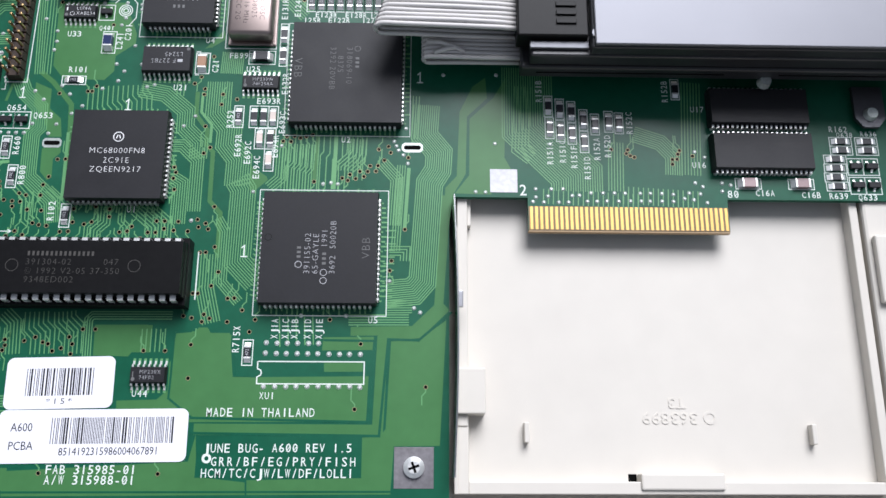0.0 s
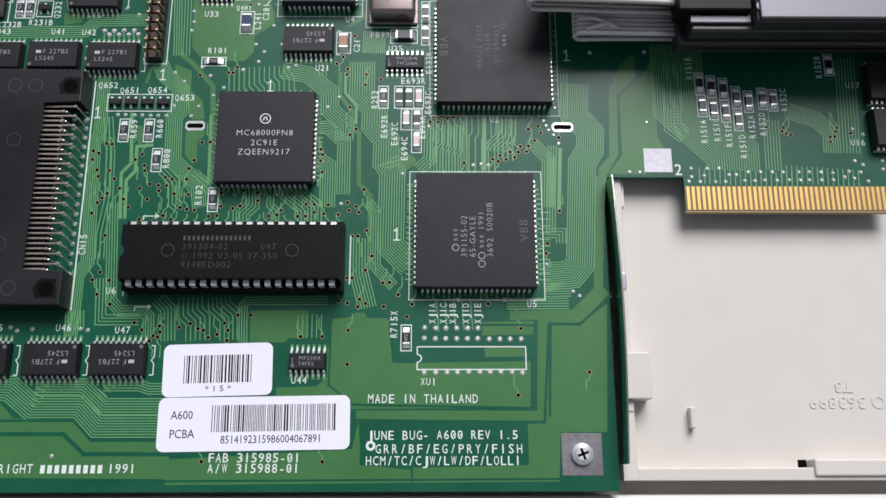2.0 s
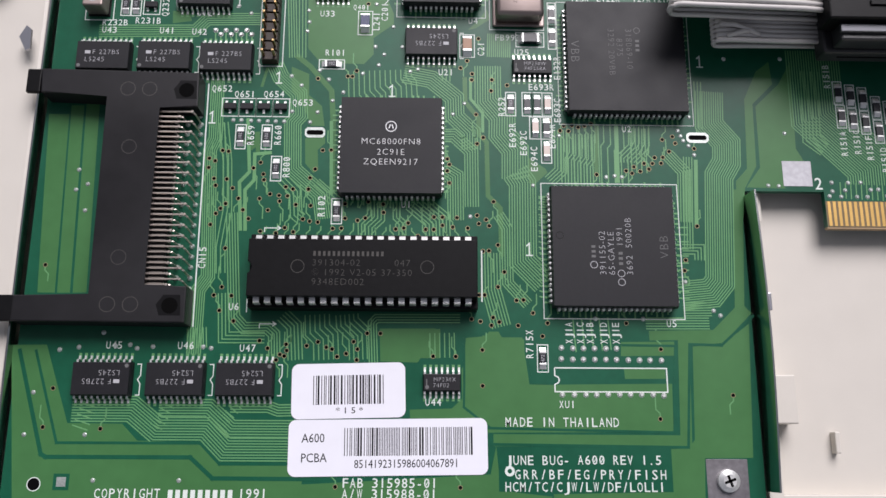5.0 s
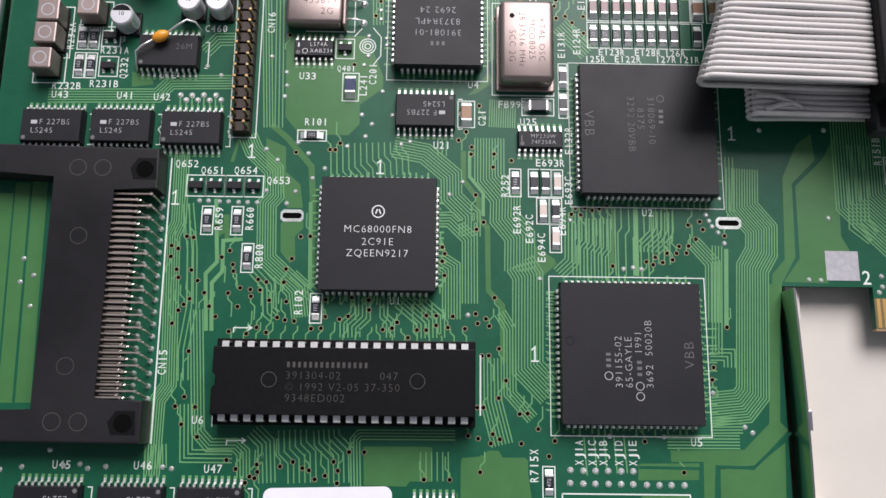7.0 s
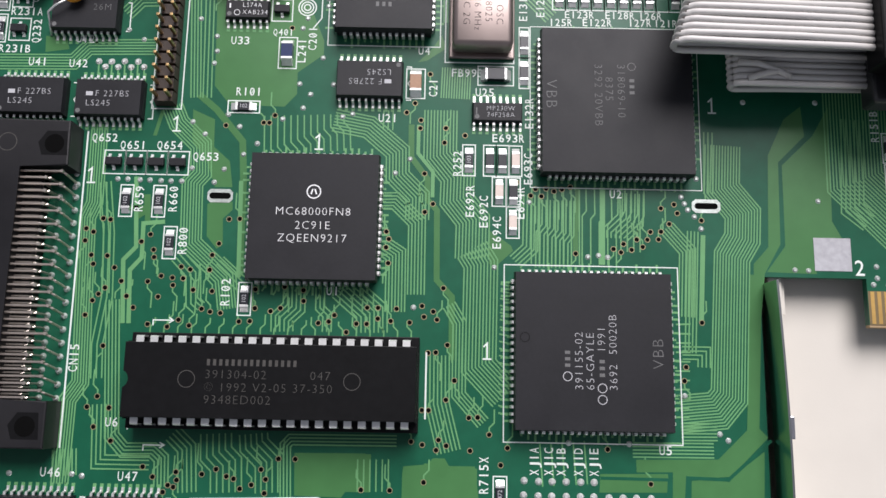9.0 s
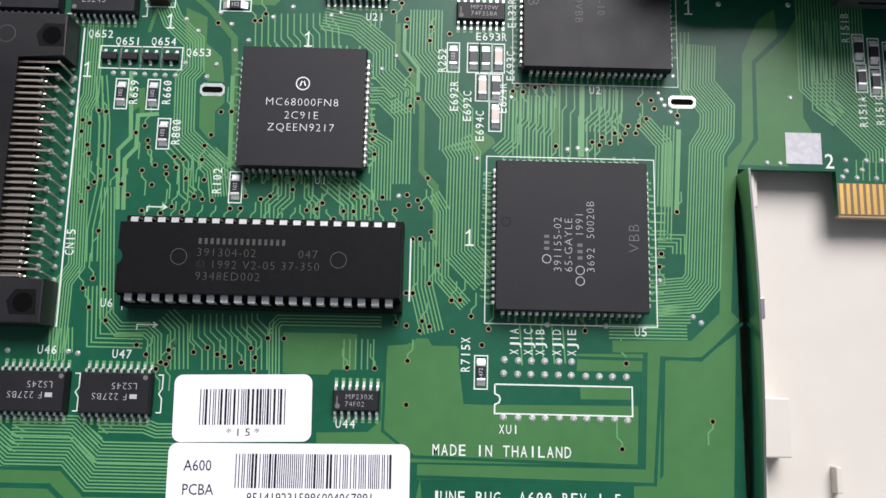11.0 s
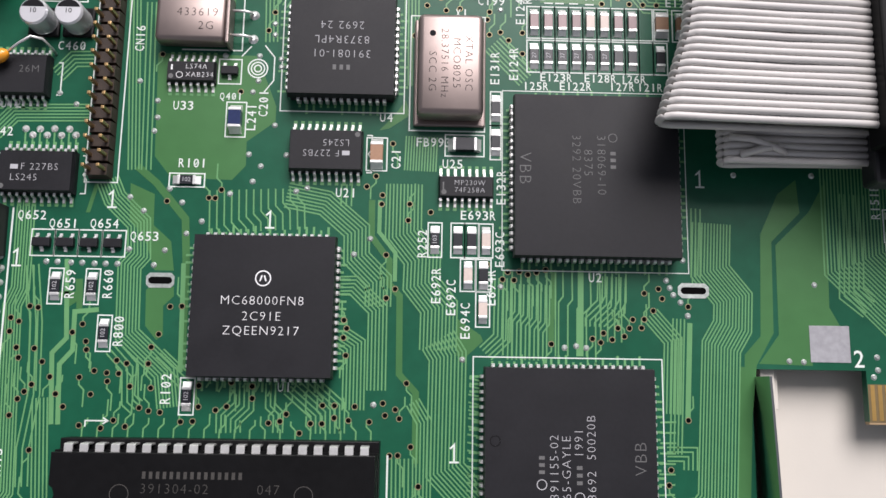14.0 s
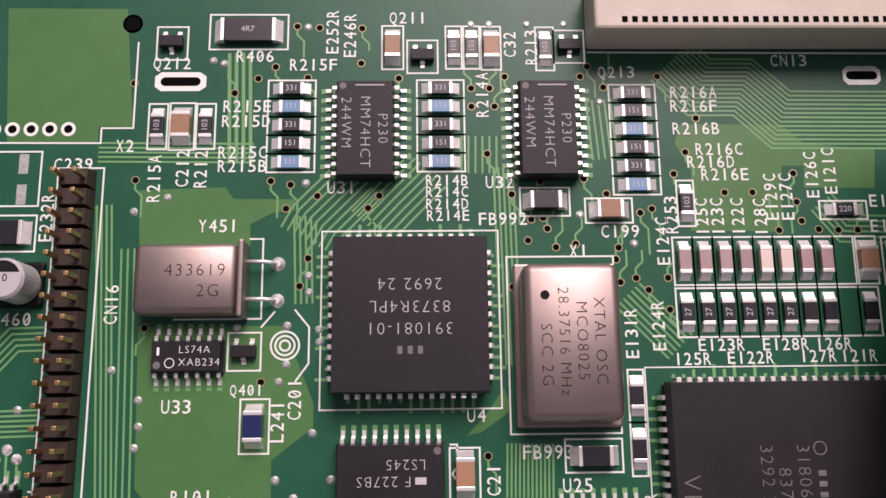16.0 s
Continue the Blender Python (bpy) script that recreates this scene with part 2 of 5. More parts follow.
part("bay_rail", box(bmesh.new(), 151.2, -41.6, 4.0, 153.4, 34, 10.4, 0.25), CASE, case)
part("bay_lip", box(bmesh.new(), 53.05, 24, 6.4, 53.9, 34, 9.4, 0.1), CASE, case)
part("front_rim", box(bmesh.new(), -170, -75, 4.0, 215, -44.6, 8.6, 0.8), CASE, case)
part("side_rim", box(bmesh.new(), 154.4, -44.4, 4.0, 215, 34, 11.0, 0.8), CASE, case)
part("side_rim", box(bmesh.new(), 155.6, 4, 11.0, 160, 21.5, 13.0, 0.5), CASE, case)
clip = bmesh.new()
box(clip, 50.2, -23.4, 6.0, 57.0, -12.6, 12.6, 0.3)
box(clip, 50.3, -26.2, 6.0, 52.9, -23.4, 11.0, 0.3)
part("latch", clip, CASE, case, "square moulded latch")
part("latch", box(bmesh.new(), 93.3, -40.6, 6.4, 113.0, -36.8, 11.0, 0.4), CASE, case)
part("latch_opening", box(bmesh.new(), 91.2, -38.9, 6.45, 93.2, -36.9, 6.56), HOLE, case, "small dark square opening")
for x, y in ((67.0, -27.4), (136.3, -27.6)):
    part("peg", box(bmesh.new(), x - 0.6, y - 2.4, 6.4, x + 0.6, y + 2.4, 9.0, 0.25), CASE, case)
print_on(case, "363899", 102.2, -23.6, 6.5, 2.75, CASE, 180, 1.15, name="moulded_number", bold=0.02).scale.z = 16
print_on(case, "T3", 104.0, -20.0, 6.5, 2.5, CASE, 180, 1.15, name="moulded_number", bold=0.02).scale.z = 16
part("moulded_logo", ring(bmesh.new(), 112.0, -23.6, 6.4, 6.66, 1.0, 1.6, 24), CASE, case)
# The side of the case beyond the card slot, with a screw post.
side = bmesh.new()
box(side, -170, -44, 4.0, -119.0, 190, 13.0, 1.0)
part("side_wall", side, CASE, case)
post = ring(bmesh.new(), -131.5, 84.5, 12.0, 18.0, 1.7, 4.6, 28)
part("screw_post", post, CASE, case, smooth=False)


def shield(name, xs, z1, label):
    """A thin upright sheet of metal that runs along the board's edge and bows a little."""
    ob = thing(name, 0, 0, -8, label=label, category="metal shield")
    bm = bmesh.new()
    rows = []
    for i in range(25):
        f = i / 24
        y = 29.5 - 67.5 * f if xs[0] > 0 else 95 - 138 * f
        bow = math.sin(math.pi * f)
        low, high = xs[0], xs[0] + (xs[1] - xs[0]) * (0.45 + 0.55 * bow)
        t = 0.4 if xs[0] > 0 else -0.4
        rows.append([bm.verts.new(p) for p in ((low, y, 0), (high, y, z1), (high + t, y, z1), (low + t, y, 0))])
    for a, b in zip(rows, rows[1:]):
        for k in range(4):
            m = (k + 1) % 4
            bm.faces.new((a[k], a[m], b[m], b[k]))
    bm.faces.new(rows[0])
    bm.faces.new(rows[-1][::-1])
    part("sheet", bm, SHIELDING, ob, smooth=False)
    return ob


sh = shield("metal_shield", (48.5, 50.2), 13.5, "thin bowed metal shield beside the board reflecting green")
part("tab", box(bmesh.new(), 50.3, 1.4, 11.2, 51.6, 5.4, 12.6, 0.2), STEEL, sh)
sh = shield("metal_shield", (-117.2, -118.4), 10.0, "thin upright metal shield beside the card slot")
part("tab", prism(bmesh.new(), [(-123.5, 66), (-122, 69), (-120.8, 68), (-120.6, 63), (-121.6, 62.5)], 11.6, 12.4), STEEL, sh)

# ---- the board ----
board = thing("circuit_board", 0, 0, label="green printed circuit board with tracks and white silkscreen", category="circuit board")
OUT = [(-117.0, -43.8), (48.4, -43.8), (48.4, 30.8), (68.3, 30.8), (68.3, 22.2), (119.4, 22.2), (119.4, 30.8), (190, 30.8), (190, 150), (-117.0, 150)]
part("laminate", prism(bmesh.new(), OUT, -1.6, 0.0), LAMINATE, board, "dark green laminate")
TRACKS, COUNT = bmesh.new(), {"track": 0, "area": 0, "gap": 0}
VIAS, MORE_VIAS = [], {"bare": bmesh.new(), "tin": bmesh.new()}


def track(path, w):
    """One copper track under the green coating; each lies at a height a hair's breadth its own."""
    COUNT["track"] += 1
    z = 0.030 + 0.0004 * (COUNT["track"] % 23)
    if COUNT["track"] <= 300 and len(path) > 2:
        part("copper_track", strip(bmesh.new(), path, w, 0.0, z), TRACK if w < 0.9 else MASKED, board)
    else:
        strip(TRACKS, path, w, 0.0, z)


def bus(n, pitch, w, path):
    """n tracks side by side along a path."""
    for i in range(n):
        track(offset_path(path, (i - (n - 1) / 2) * pitch) if n > 1 else path, w)


def pour(path):
    """A filled copper area under the green coating."""
    COUNT["area"] += 1
    part("copper_area", prism(bmesh.new(), path, 0.0, 0.012 + 0.0004 * COUNT["area"]), MASKED, board)


def channel(w, path):
    """A narrow strip left bare of copper between two filled areas."""
    for p, q in zip(path, path[1:]):
        dx, dy = q[0] - p[0], q[1] - p[1]
        n = math.hypot(dx, dy) or 1.0
        ux, uy = dx / n * w / 2, dy / n * w / 2
        quad = [(p[0] - ux + uy, p[1] - uy - ux), (q[0] + ux + uy, q[1] + uy - ux), (q[0] + ux - uy, q[1] + uy + ux), (p[0] - ux - uy, p[1] - uy + ux)]
        COUNT["gap"] += 1
        part("copper_gap", prism(bmesh.new(), quad, 0.0, 0.036 + 0.0003 * COUNT["gap"]), LAMINATE, board)


def via_mesh(kind):
    me = mesh("via", ring(bmesh.new(), 0, 0, 0.0, 0.055, 0.42, 0.55, 12) if kind == "bare" else cyl(bmesh.new(), 0, 0, 0.0, 0.22, 0.54, 12, 0.26), BRASS if kind == "bare" else SOLDER)
    bm = bmesh.new()
    bm.from_mesh(me)
    n = len(bm.faces)
    if kind == "bare":
        cyl(bm, 0, 0, 0.0, 0.046, 0.43, 12)
    bmesh.ops.scale(bm, vec=(MM, MM, MM), verts=[v for v in bm.verts if v.co.length > 0.1])
    bm.faces.ensure_lookup_table()
    for f in bm.faces[n:]:
        f.material_index = 1
    bm.to_mesh(me)
    bm.free()
    me.materials.append(HOLE)
    return me


VIA = {k: via_mesh(k) for k in ("bare", "tin")}
VIA["dome"] = mesh("solder_dome", cyl(bmesh.new(), 0, 0, 0.0, 0.4, 0.66, 14, 0.3), TIN)


ROUTES = random.Random(11)


def escape(x, y):
    """A short track that leaves a via, jogs once at 45 degrees and runs on."""
    up, s = (-1 if int(y / 9) % 2 else 1), (-1 if int(x / 14) % 2 else 1)
    a, b, c = 1.2, 0.9, ROUTES.uniform(1.0, 3.4)
    track([(x, y), (x, y + up * a), (x + s * b, y + up * (a + b)), (x + s * b, y + up * (a + b + c))], 0.26)


def vias(kind, points):
    for x, y in points:
        if kind == "bare" and ROUTES.random() < 0.7:
            escape(x, y)
        if kind == "dome":
            part("solder_dome", VIA[kind], None, board, at=place(x, y))
        elif len(VIAS) < 300:
            VIAS.append(part("via", VIA[kind], None, board, at=place(x, y)))
        else:
            b = MORE_VIAS[kind]
            ring(b, x, y, 0.0, 0.055, 0.42, 0.55, 10) if kind == "bare" else cyl(b, x, y, 0.0, 0.22, 0.54, 10, 0.26)
            if kind == "bare":
                cyl(HOLES, x, y, 0.0, 0.046, 0.41, 10)


HOLES = bmesh.new()
SMALL = {1.9: 1.6, 2.0: 1.65, 2.1: 2.0, 1.8: 1.5, 1.7: 1.4, 2.3: 2.0, 2.2: 1.95, 2.5: 2.0, 2.4: 2.0, 3.6: 2.9}


def fixed_pitch(text, high, pitch):
    """Plotted board printing: every letter has the same width, and a nought is struck through."""
    key = ("fixed", text, high, pitch)
    if key not in TEXTS:
        bm = bmesh.new()
        for i, ch in enumerate(text):
            if ch == " ":
                continue
            me = lettering(ch, high, SILK, bold=0.008 * high).copy()
            xs = [v.co.x for v in me.vertices]
            mid, wide = (min(xs) + max(xs)) / 2, max(xs) - min(xs)
            widest = 0.60 * high * MM
            fit = 1.0 if wide < 0.3 * widest or ch in "-/." else widest / wide
            me.transform(Matrix.Translation(((i - (len(text) - 1) / 2) * pitch * high * MM, 0, 0)) @ Matrix.Diagonal((fit, 1, 1, 1)) @ Matrix.Translation((-mid, 0, 0)))
            bm.from_mesh(me)
            bpy.data.meshes.remove(me)
            if ch == "0":
                cx = (i - (len(text) - 1) / 2) * pitch * high * MM
                d = 0.15 * high * MM
                strip(bm, [(cx - d, -1.5 * d), (cx + d, 1.5 * d)], 0.09 * high * MM, 0.0, 0.000012)
        me = bpy.data.meshes.new("silkscreen_text")
        bm.to_mesh(me)
        bm.free()
        me.materials.append(SILK)
        TEXTS[key] = me
    return TEXTS[key]


LINES = bmesh.new()


def silk_box(x0, y0, x1, y1, w=0.22):
    for p in (((x0 - w / 2, y0), (x1 + w / 2, y0)), ((x1, y0 + w / 2), (x1, y1 - w / 2)), ((x1 + w / 2, y1), (x0 - w / 2, y1)), ((x0, y1 - w / 2), (x0, y0 + w / 2))):
        strip(LINES, p, w, 0.03, 0.062)


def silk_line(path, w=0.22):
    strip(LINES, path, w, 0.03, 0.062)


def silk(text, x, y, high, rz):
    """White printing on the board."""
    if text == "1":
        silk_line([(x - 0.7, y + 0.8), (x, y + 1.45), (x, y - 1.3)], 0.3)
        silk_line([(x - 0.8, y - 1.4), (x + 0.8, y - 1.4)], 0.3)
        return
    pitch = 0.94 if text.startswith("GRR") else 0.8
    part("silkscreen_text", fixed_pitch(text, SMALL.get(high, high), pitch), SILK, board, at=place(x, y, 0.07, rz))


pour([(-56.2, 85.3), (-55.5, 66.2), (-52.4, 62.4), (-41.8, 62.2), (-39.5, 64.8), (-39.6, 69.2), (-34.7, 73.0), (-34.7, 75.8), (-38.5, 85.2)])
bus(1, 0, 1.3, [(-58.3, 64.3), (-54.8, 61.4), (-49.4, 55.1), (-48.8, 47.8), (-48.4, 29.0)])
pour([(-55.0, 59.4), (-54.8, 53.9), (-51.6, 51.1), (-50.8, 46.0), (-54.1, 46.0), (-56.0, 51.0), (-59.0, 55.0), (-59.3, 61.3)])
pour([(-54.5, 43.2), (-50.6, 43.2), (-50.5, 41.6), (-52.2, 39.9), (-51.9, 34.9), (-53.0, 34.1), (-55.0, 36.5), (-55.3, 42.6)])
pour([(-35.8, -2.7), (-22.9, -2.7), (-22.9, -9.3), (-27.4, -9.3), (-29.0, -10.2), (-36.1, -9.8)])
pour([(-36.6, -2.7), (-23.9, -2.6), (-24.2, -7.9), (-27.0, -8.9), (-28.0, -10.3), (-36.3, -10.1)])
pour([(-17.1, -4.7), (-12.9, -4.3), (-11.8, -3.2), (-9.7, -3.2), (-8.9, -4.6), (-3.9, -4.9), (-3.9, -15.0), (3.2, -15.1), (2.9, -22.6), (-29.5, -22.6), (-29.6, -20.7), (-20.3, -20.4), (-17.9, -18.2), (-17.7, -10.6)])
pour([(-8.6, -4.5), (-4.3, -4.5), (-2.9, -15.1), (29.2, -14.7), (28.9, -25.3), (-12.6, -25.6), (-13.1, -20.8), (-17.9, -20.0), (-18.1, -11.7), (-13.3, -4.1)])
pour([(18.1, -5.4), (30.2, -5.2), (30.4, -8.4), (17.9, -8.6)])
pour([(18.5, -11.3), (27.7, -11.2), (27.8, -13.6), (18.6, -13.7)])
bus(1, 0, 2.6, [(-11.1, -27.2), (31.6, -27.3), (32.4, -4.9), (40.9, -4.2), (47.6, 2.4)])
pour([(34.4, -6.3), (41.4, -5.7), (47.7, -1.0), (46.2, -30.8), (35.5, -30.9), (34.9, -41.7), (2.1, -41.9), (1.9, -38.6), (27.1, -38.1), (27.2, -29.0), (32.0, -28.8), (33.5, -27.0)])
pour([(-54.1, -36.8), (-11.8, -34.5), (-10.5, -28.5), (-9.6, -37.9), (1.5, -39.1), (1.7, -41.9), (-53.3, -42.3)])
pour([(-116.3, 48.2), (-111.5, 48.2), (-110.2, 5.0), (-114.1, 5.0)])
pour([(-111.2, 50.5), (-108.2, 50.5), (-106.8, 5.0), (-109.7, 5.0)])
pour([(-107.7, 51.2), (-104.6, 51.2), (-103.1, 5.1), (-106.2, 5.0)])
pour([(57.9, 64.3), (54.5, 61.6), (51.1, 54.3), (50.3, 36.4), (47.4, 33.2), (47.0, 23.7), (48.4, 23.7), (49.4, 31.4), (52.6, 37.0), (53.0, 53.0), (58.3, 58.3)])
pour([(53.7, 52.4), (59.9, 58.4), (63.3, 64.4), (62.6, 41.6), (64.6, 37.8), (59.4, 38.1), (59.1, 31.5), (49.8, 31.7), (53.5, 36.7)])
bus(1, 0, 2.2, [(47.7, 31.1), (46.9, 18.4), (45.8, 2.2), (39.8, -3.6), (24.6, -3.9)])
bus(1, 0, 1.1, [(-17.2, 59.1), (-17.1, 52.6), (-13.9, 48.4), (-13.9, 44.4), (-12.0, 42.3), (-11.8, 29.0), (-8.9, 25.9), (-8.8, 14.3)])
bus(1, 0, 0.7, [(-15.8, 59.1), (-15.8, 53.4), (-12.9, 49.8), (-12.9, 44.8)])
pour([(-2.1, 38.6), (2.0, 35.8), (2.4, 34.8), (-0.7, 31.9), (-2.1, 32.2)])
pour([(-65.4, 61.1), (-66.6, 55.9), (-65.9, 55.9), (-64.7, 61.1)])
pour([(-89.1, 75.8), (-85.0, 75.5), (-84.3, 73.1), (-88.9, 72.4)])
pour([(-11.7, 77.5), (-10.8, 74.8), (-14.5, 72.2), (-16.3, 71.8), (-13.5, 74.8)])
channel(0.55, [(-12.4, -24.6), (29.1, -25.4), (30.4, -6.2), (18.4, -6.1)])
channel(0.6, [(-12.2, -28.1), (32.0, -28.6), (33.7, -5.8), (41.0, -6.0), (48.8, 0.8)])
channel(0.45, [(-3.6, -3.9), (-2.1, -14.7), (2.7, -14.9)])
channel(0.5, [(-17.5, -4.4), (-17.5, -15.2), (-17.6, -20.1), (-12.0, -24.4)])
channel(0.45, [(-74.0, -41.5), (35.1, -41.1), (35.9, -31.2), (45.0, -31.1)])
bus(13, 0.55, 0.26, [(42.5, 56.1), (42.0, 47.6), (45.8, 42.8), (45.5, 38.0), (43.4, 34.5), (41.8, 8.7), (39.6, 6.1), (32.9, 5.4)])
bus(6, 0.6, 0.26, [(31.3, 39.8), (35.1, 35.4), (34.5, 23.0)])
bus(4, 0.75, 0.26, [(33.5, 16.4), (37.5, 16.4), (37.4, 13.8)])
bus(11, 0.62, 0.26, [(-5.3, 34.9), (-3.6, 32.2), (-3.8, 13.3), (1.1, 8.2)])
bus(5, 0.6, 0.26, [(-9.4, 24.4), (-7.4, 21.1), (-7.4, 8.1), (-2.9, 3.1)])
bus(9, 0.75, 0.26, [(10.9, 44.7), (10.8, 38.9), (9.7, 37.5), (9.6, 31.7)])
bus(5, 0.7, 0.26, [(5.8, 45.7), (5.6, 35.4), (2.8, 32.7)])
bus(7, 0.8, 0.26, [(24.7, 46.3), (24.5, 41.1), (21.6, 38.3), (21.6, 37.6)])
bus(6, 0.6, 0.26, [(32.8, 2.2), (39.3, 2.3)])
bus(1, 0, 0.3, [(0.1, 28.5), (1.9, 28.1)])
bus(1, 0, 0.3, [(0.1, 27.2), (1.9, 26.8)])
bus(1, 0, 0.3, [(0.0, 25.8), (1.8, 25.5)])
bus(1, 0, 0.3, [(0.0, 24.5), (1.8, 24.1)])
bus(1, 0, 0.3, [(0.0, 23.2), (1.8, 22.8)])
bus(1, 0, 0.3, [(-0.0, 21.9), (1.8, 21.5)])
bus(1, 0, 0.3, [(-0.0, 20.5), (1.8, 20.2)])
bus(1, 0, 0.3, [(-0.1, 19.2), (1.7, 18.9)])
bus(1, 0, 0.3, [(-0.1, 17.9), (1.7, 17.5)])
bus(1, 0, 0.3, [(-0.1, 16.6), (1.7, 16.2)])
bus(1, 0, 0.3, [(-0.1, 15.3), (1.7, 14.9)])
bus(1, 0, 0.3, [(-0.1, 14.0), (1.7, 13.6)])
bus(1, 0, 0.3, [(-0.1, 12.7), (1.6, 12.3)])
bus(1, 0, 0.3, [(-0.1, 11.4), (1.6, 11.0)])
bus(1, 0, 0.3, [(-0.2, 10.1), (1.6, 9.8)])
bus(1, 0, 0.3, [(-0.2, 8.8), (1.6, 8.5)])
bus(1, 0, 0.3, [(-0.2, 7.5), (1.6, 7.2)])
bus(1, 0, 0.3, [(-0.2, 6.3), (1.6, 5.9)])
bus(1, 0, 0.3, [(-0.2, 5.0), (1.5, 4.6)])
bus(1, 0, 0.3, [(32.5, 21.6), (35.2, 21.7)])
bus(1, 0, 0.3, [(32.5, 19.9), (35.1, 19.9)])
bus(1, 0, 0.3, [(32.4, 18.2), (35.1, 18.2)])
bus(1, 0, 0.3, [(32.3, 16.5), (35.0, 16.5)])
bus(1, 0, 0.3, [(32.2, 14.8), (34.9, 14.8)])
bus(1, 0, 0.3, [(32.1, 13.1), (34.8, 13.1)])
bus(1, 0, 0.3, [(32.0, 11.4), (34.7, 11.4)])
bus(1, 0, 0.3, [(32.0, 9.7), (34.6, 9.8)])
bus(1, 0, 0.3, [(31.9, 8.1), (34.5, 8.1)])
bus(1, 0, 0.3, [(31.8, 6.4), (34.4, 6.4)])
bus(1, 0, 0.3, [(31.7, 4.8), (34.4, 4.8)])
bus(8, 0.62, 0.26, [(-32.1, 59.7), (-25.3, 58.4), (-19.7, 53.6), (-19.6, 48.8), (-15.7, 44.9), (-15.7, 40.4)])
bus(11, 0.62, 0.26, [(-11.6, 62.1), (-11.6, 53.1), (-8.2, 48.9), (-8.3, 44.4), (-5.2, 40.5), (-5.3, 33.1)])
bus(6, 0.62, 0.26, [(-22.3, 43.9), (-19.9, 44.0), (-15.7, 39.9), (-15.6, 26.2)])
bus(7, 0.6, 0.26, [(-22.0, 35.3), (-19.5, 33.7), (-19.4, 22.9)])
bus(3, 0.9, 0.26, [(-21.7, 61.9), (-21.7, 57.9)])
bus(1, 0, 0.3, [(-43.5, 28.5), (-43.5, 27.3), (-44.1, 26.3)])
bus(1, 0, 0.3, [(-41.5, 28.5), (-41.4, 26.7), (-42.0, 25.6)])
bus(1, 0, 0.3, [(-39.4, 28.6), (-39.4, 26.1), (-40.0, 24.9)])
bus(1, 0, 0.3, [(-37.4, 28.6), (-37.3, 27.4), (-38.0, 26.4)])
bus(1, 0, 0.3, [(-35.3, 28.6), (-35.3, 26.8), (-35.9, 25.7)])
bus(1, 0, 0.3, [(-33.3, 28.6), (-33.2, 26.2), (-33.8, 25.0)])
bus(1, 0, 0.3, [(-31.2, 28.7), (-31.2, 27.5), (-31.8, 26.5)])
bus(1, 0, 0.3, [(-29.1, 28.7), (-29.1, 26.9), (-29.7, 25.8)])
bus(1, 0, 0.3, [(-27.1, 28.7), (-27.0, 26.2), (-27.7, 25.1)])
bus(6, 0.8, 0.26, [(-38.1, 27.2), (-38.0, 23.4), (-40.1, 21.3), (-40.0, 18.9)])
bus(8, 0.8, 0.26, [(-29.2, 27.6), (-23.6, 22.8), (-23.5, 19.0)])
bus(4, 0.9, 0.26, [(-52.5, 31.6), (-47.1, 26.8), (-47.0, 23.3)])
bus(3, 0.8, 0.26, [(-33.3, 27.2), (-33.2, 23.4), (-31.8, 22.1), (-31.8, 19.0)])
bus(1, 0, 1.2, [(-66.7, 44.3), (-66.5, 41.4), (-68.5, 39.9)])
bus(1, 0, 0.8, [(-49.2, 47.3), (-48.6, 28.8)])
bus(7, 1.5, 0.26, [(10.4, 47.2), (10.3, 32.4)])
bus(5, 1.6, 0.26, [(19.4, 47.4), (19.4, 41.6), (18.6, 40.6), (18.5, 32.5)])
bus(4, 1.2, 0.26, [(25.4, 47.4), (25.3, 42.4), (24.5, 41.0), (24.4, 35.0)])
bus(1, 0, 1.0, [(14.6, 47.3), (14.5, 39.5), (14.1, 38.8), (14.1, 34.9)])
bus(1, 0, 1.0, [(19.3, 47.4), (19.1, 32.5)])
bus(4, 0.66, 0.26, [(36.2, 39.2), (35.0, 16.4)])
bus(5, 0.62, 0.26, [(24.0, -1.1), (38.6, -1.0)])
bus(1, 0, 0.9, [(38.1, 38.5), (37.2, 22.0)])
bus(3, 0.8, 0.26, [(39.8, 58.7), (39.4, 46.4)])
bus(6, 0.85, 0.26, [(67.8, 61.8), (66.7, 44.2), (69.8, 41.7)])
bus(22, 0.62, 0.26, [(68.9, 67.3), (68.7, 49.9), (81.1, 37.1), (81.0, 32.6)])
bus(6, 0.75, 0.26, [(91.6, 46.2), (91.0, 32.7)])
bus(8, 0.6, 0.26, [(96.3, 48.6), (103.2, 46.3), (106.5, 42.6), (106.2, 37.3)])
bus(7, 0.8, 0.26, [(112.4, 63.6), (110.7, 37.3)])
bus(20, 1.27, 0.26, [(84.5, 32.6), (84.3, 28.6)])
bus(16, 1.27, 0.26, [(102.5, 33.5), (102.2, 28.8)])
bus(1, 0, 1.0, [(-66.3, 39.2), (-66.4, 41.7), (-70.8, 41.6)])
bus(4, 0.8, 0.26, [(-72.2, 5.2), (-71.5, -4.9), (-62.4, -4.9)])
bus(3, 1.0, 0.26, [(-74.8, 46.6), (-73.3, 36.7), (-72.6, 24.7), (-73.6, 16.0), (-73.2, 9.8)])
bus(10, 1.27, 0.26, [(-101.4, -18.9), (-98.0, -20.0)])
bus(10, 1.27, 0.26, [(-83.7, -18.8), (-81.1, -20.1)])
bus(10, 1.27, 0.26, [(-68.2, -18.6), (-66.2, -20.2)])
bus(7, 0.7, 0.26, [(-77.7, -2.8), (-77.3, -7.4)])
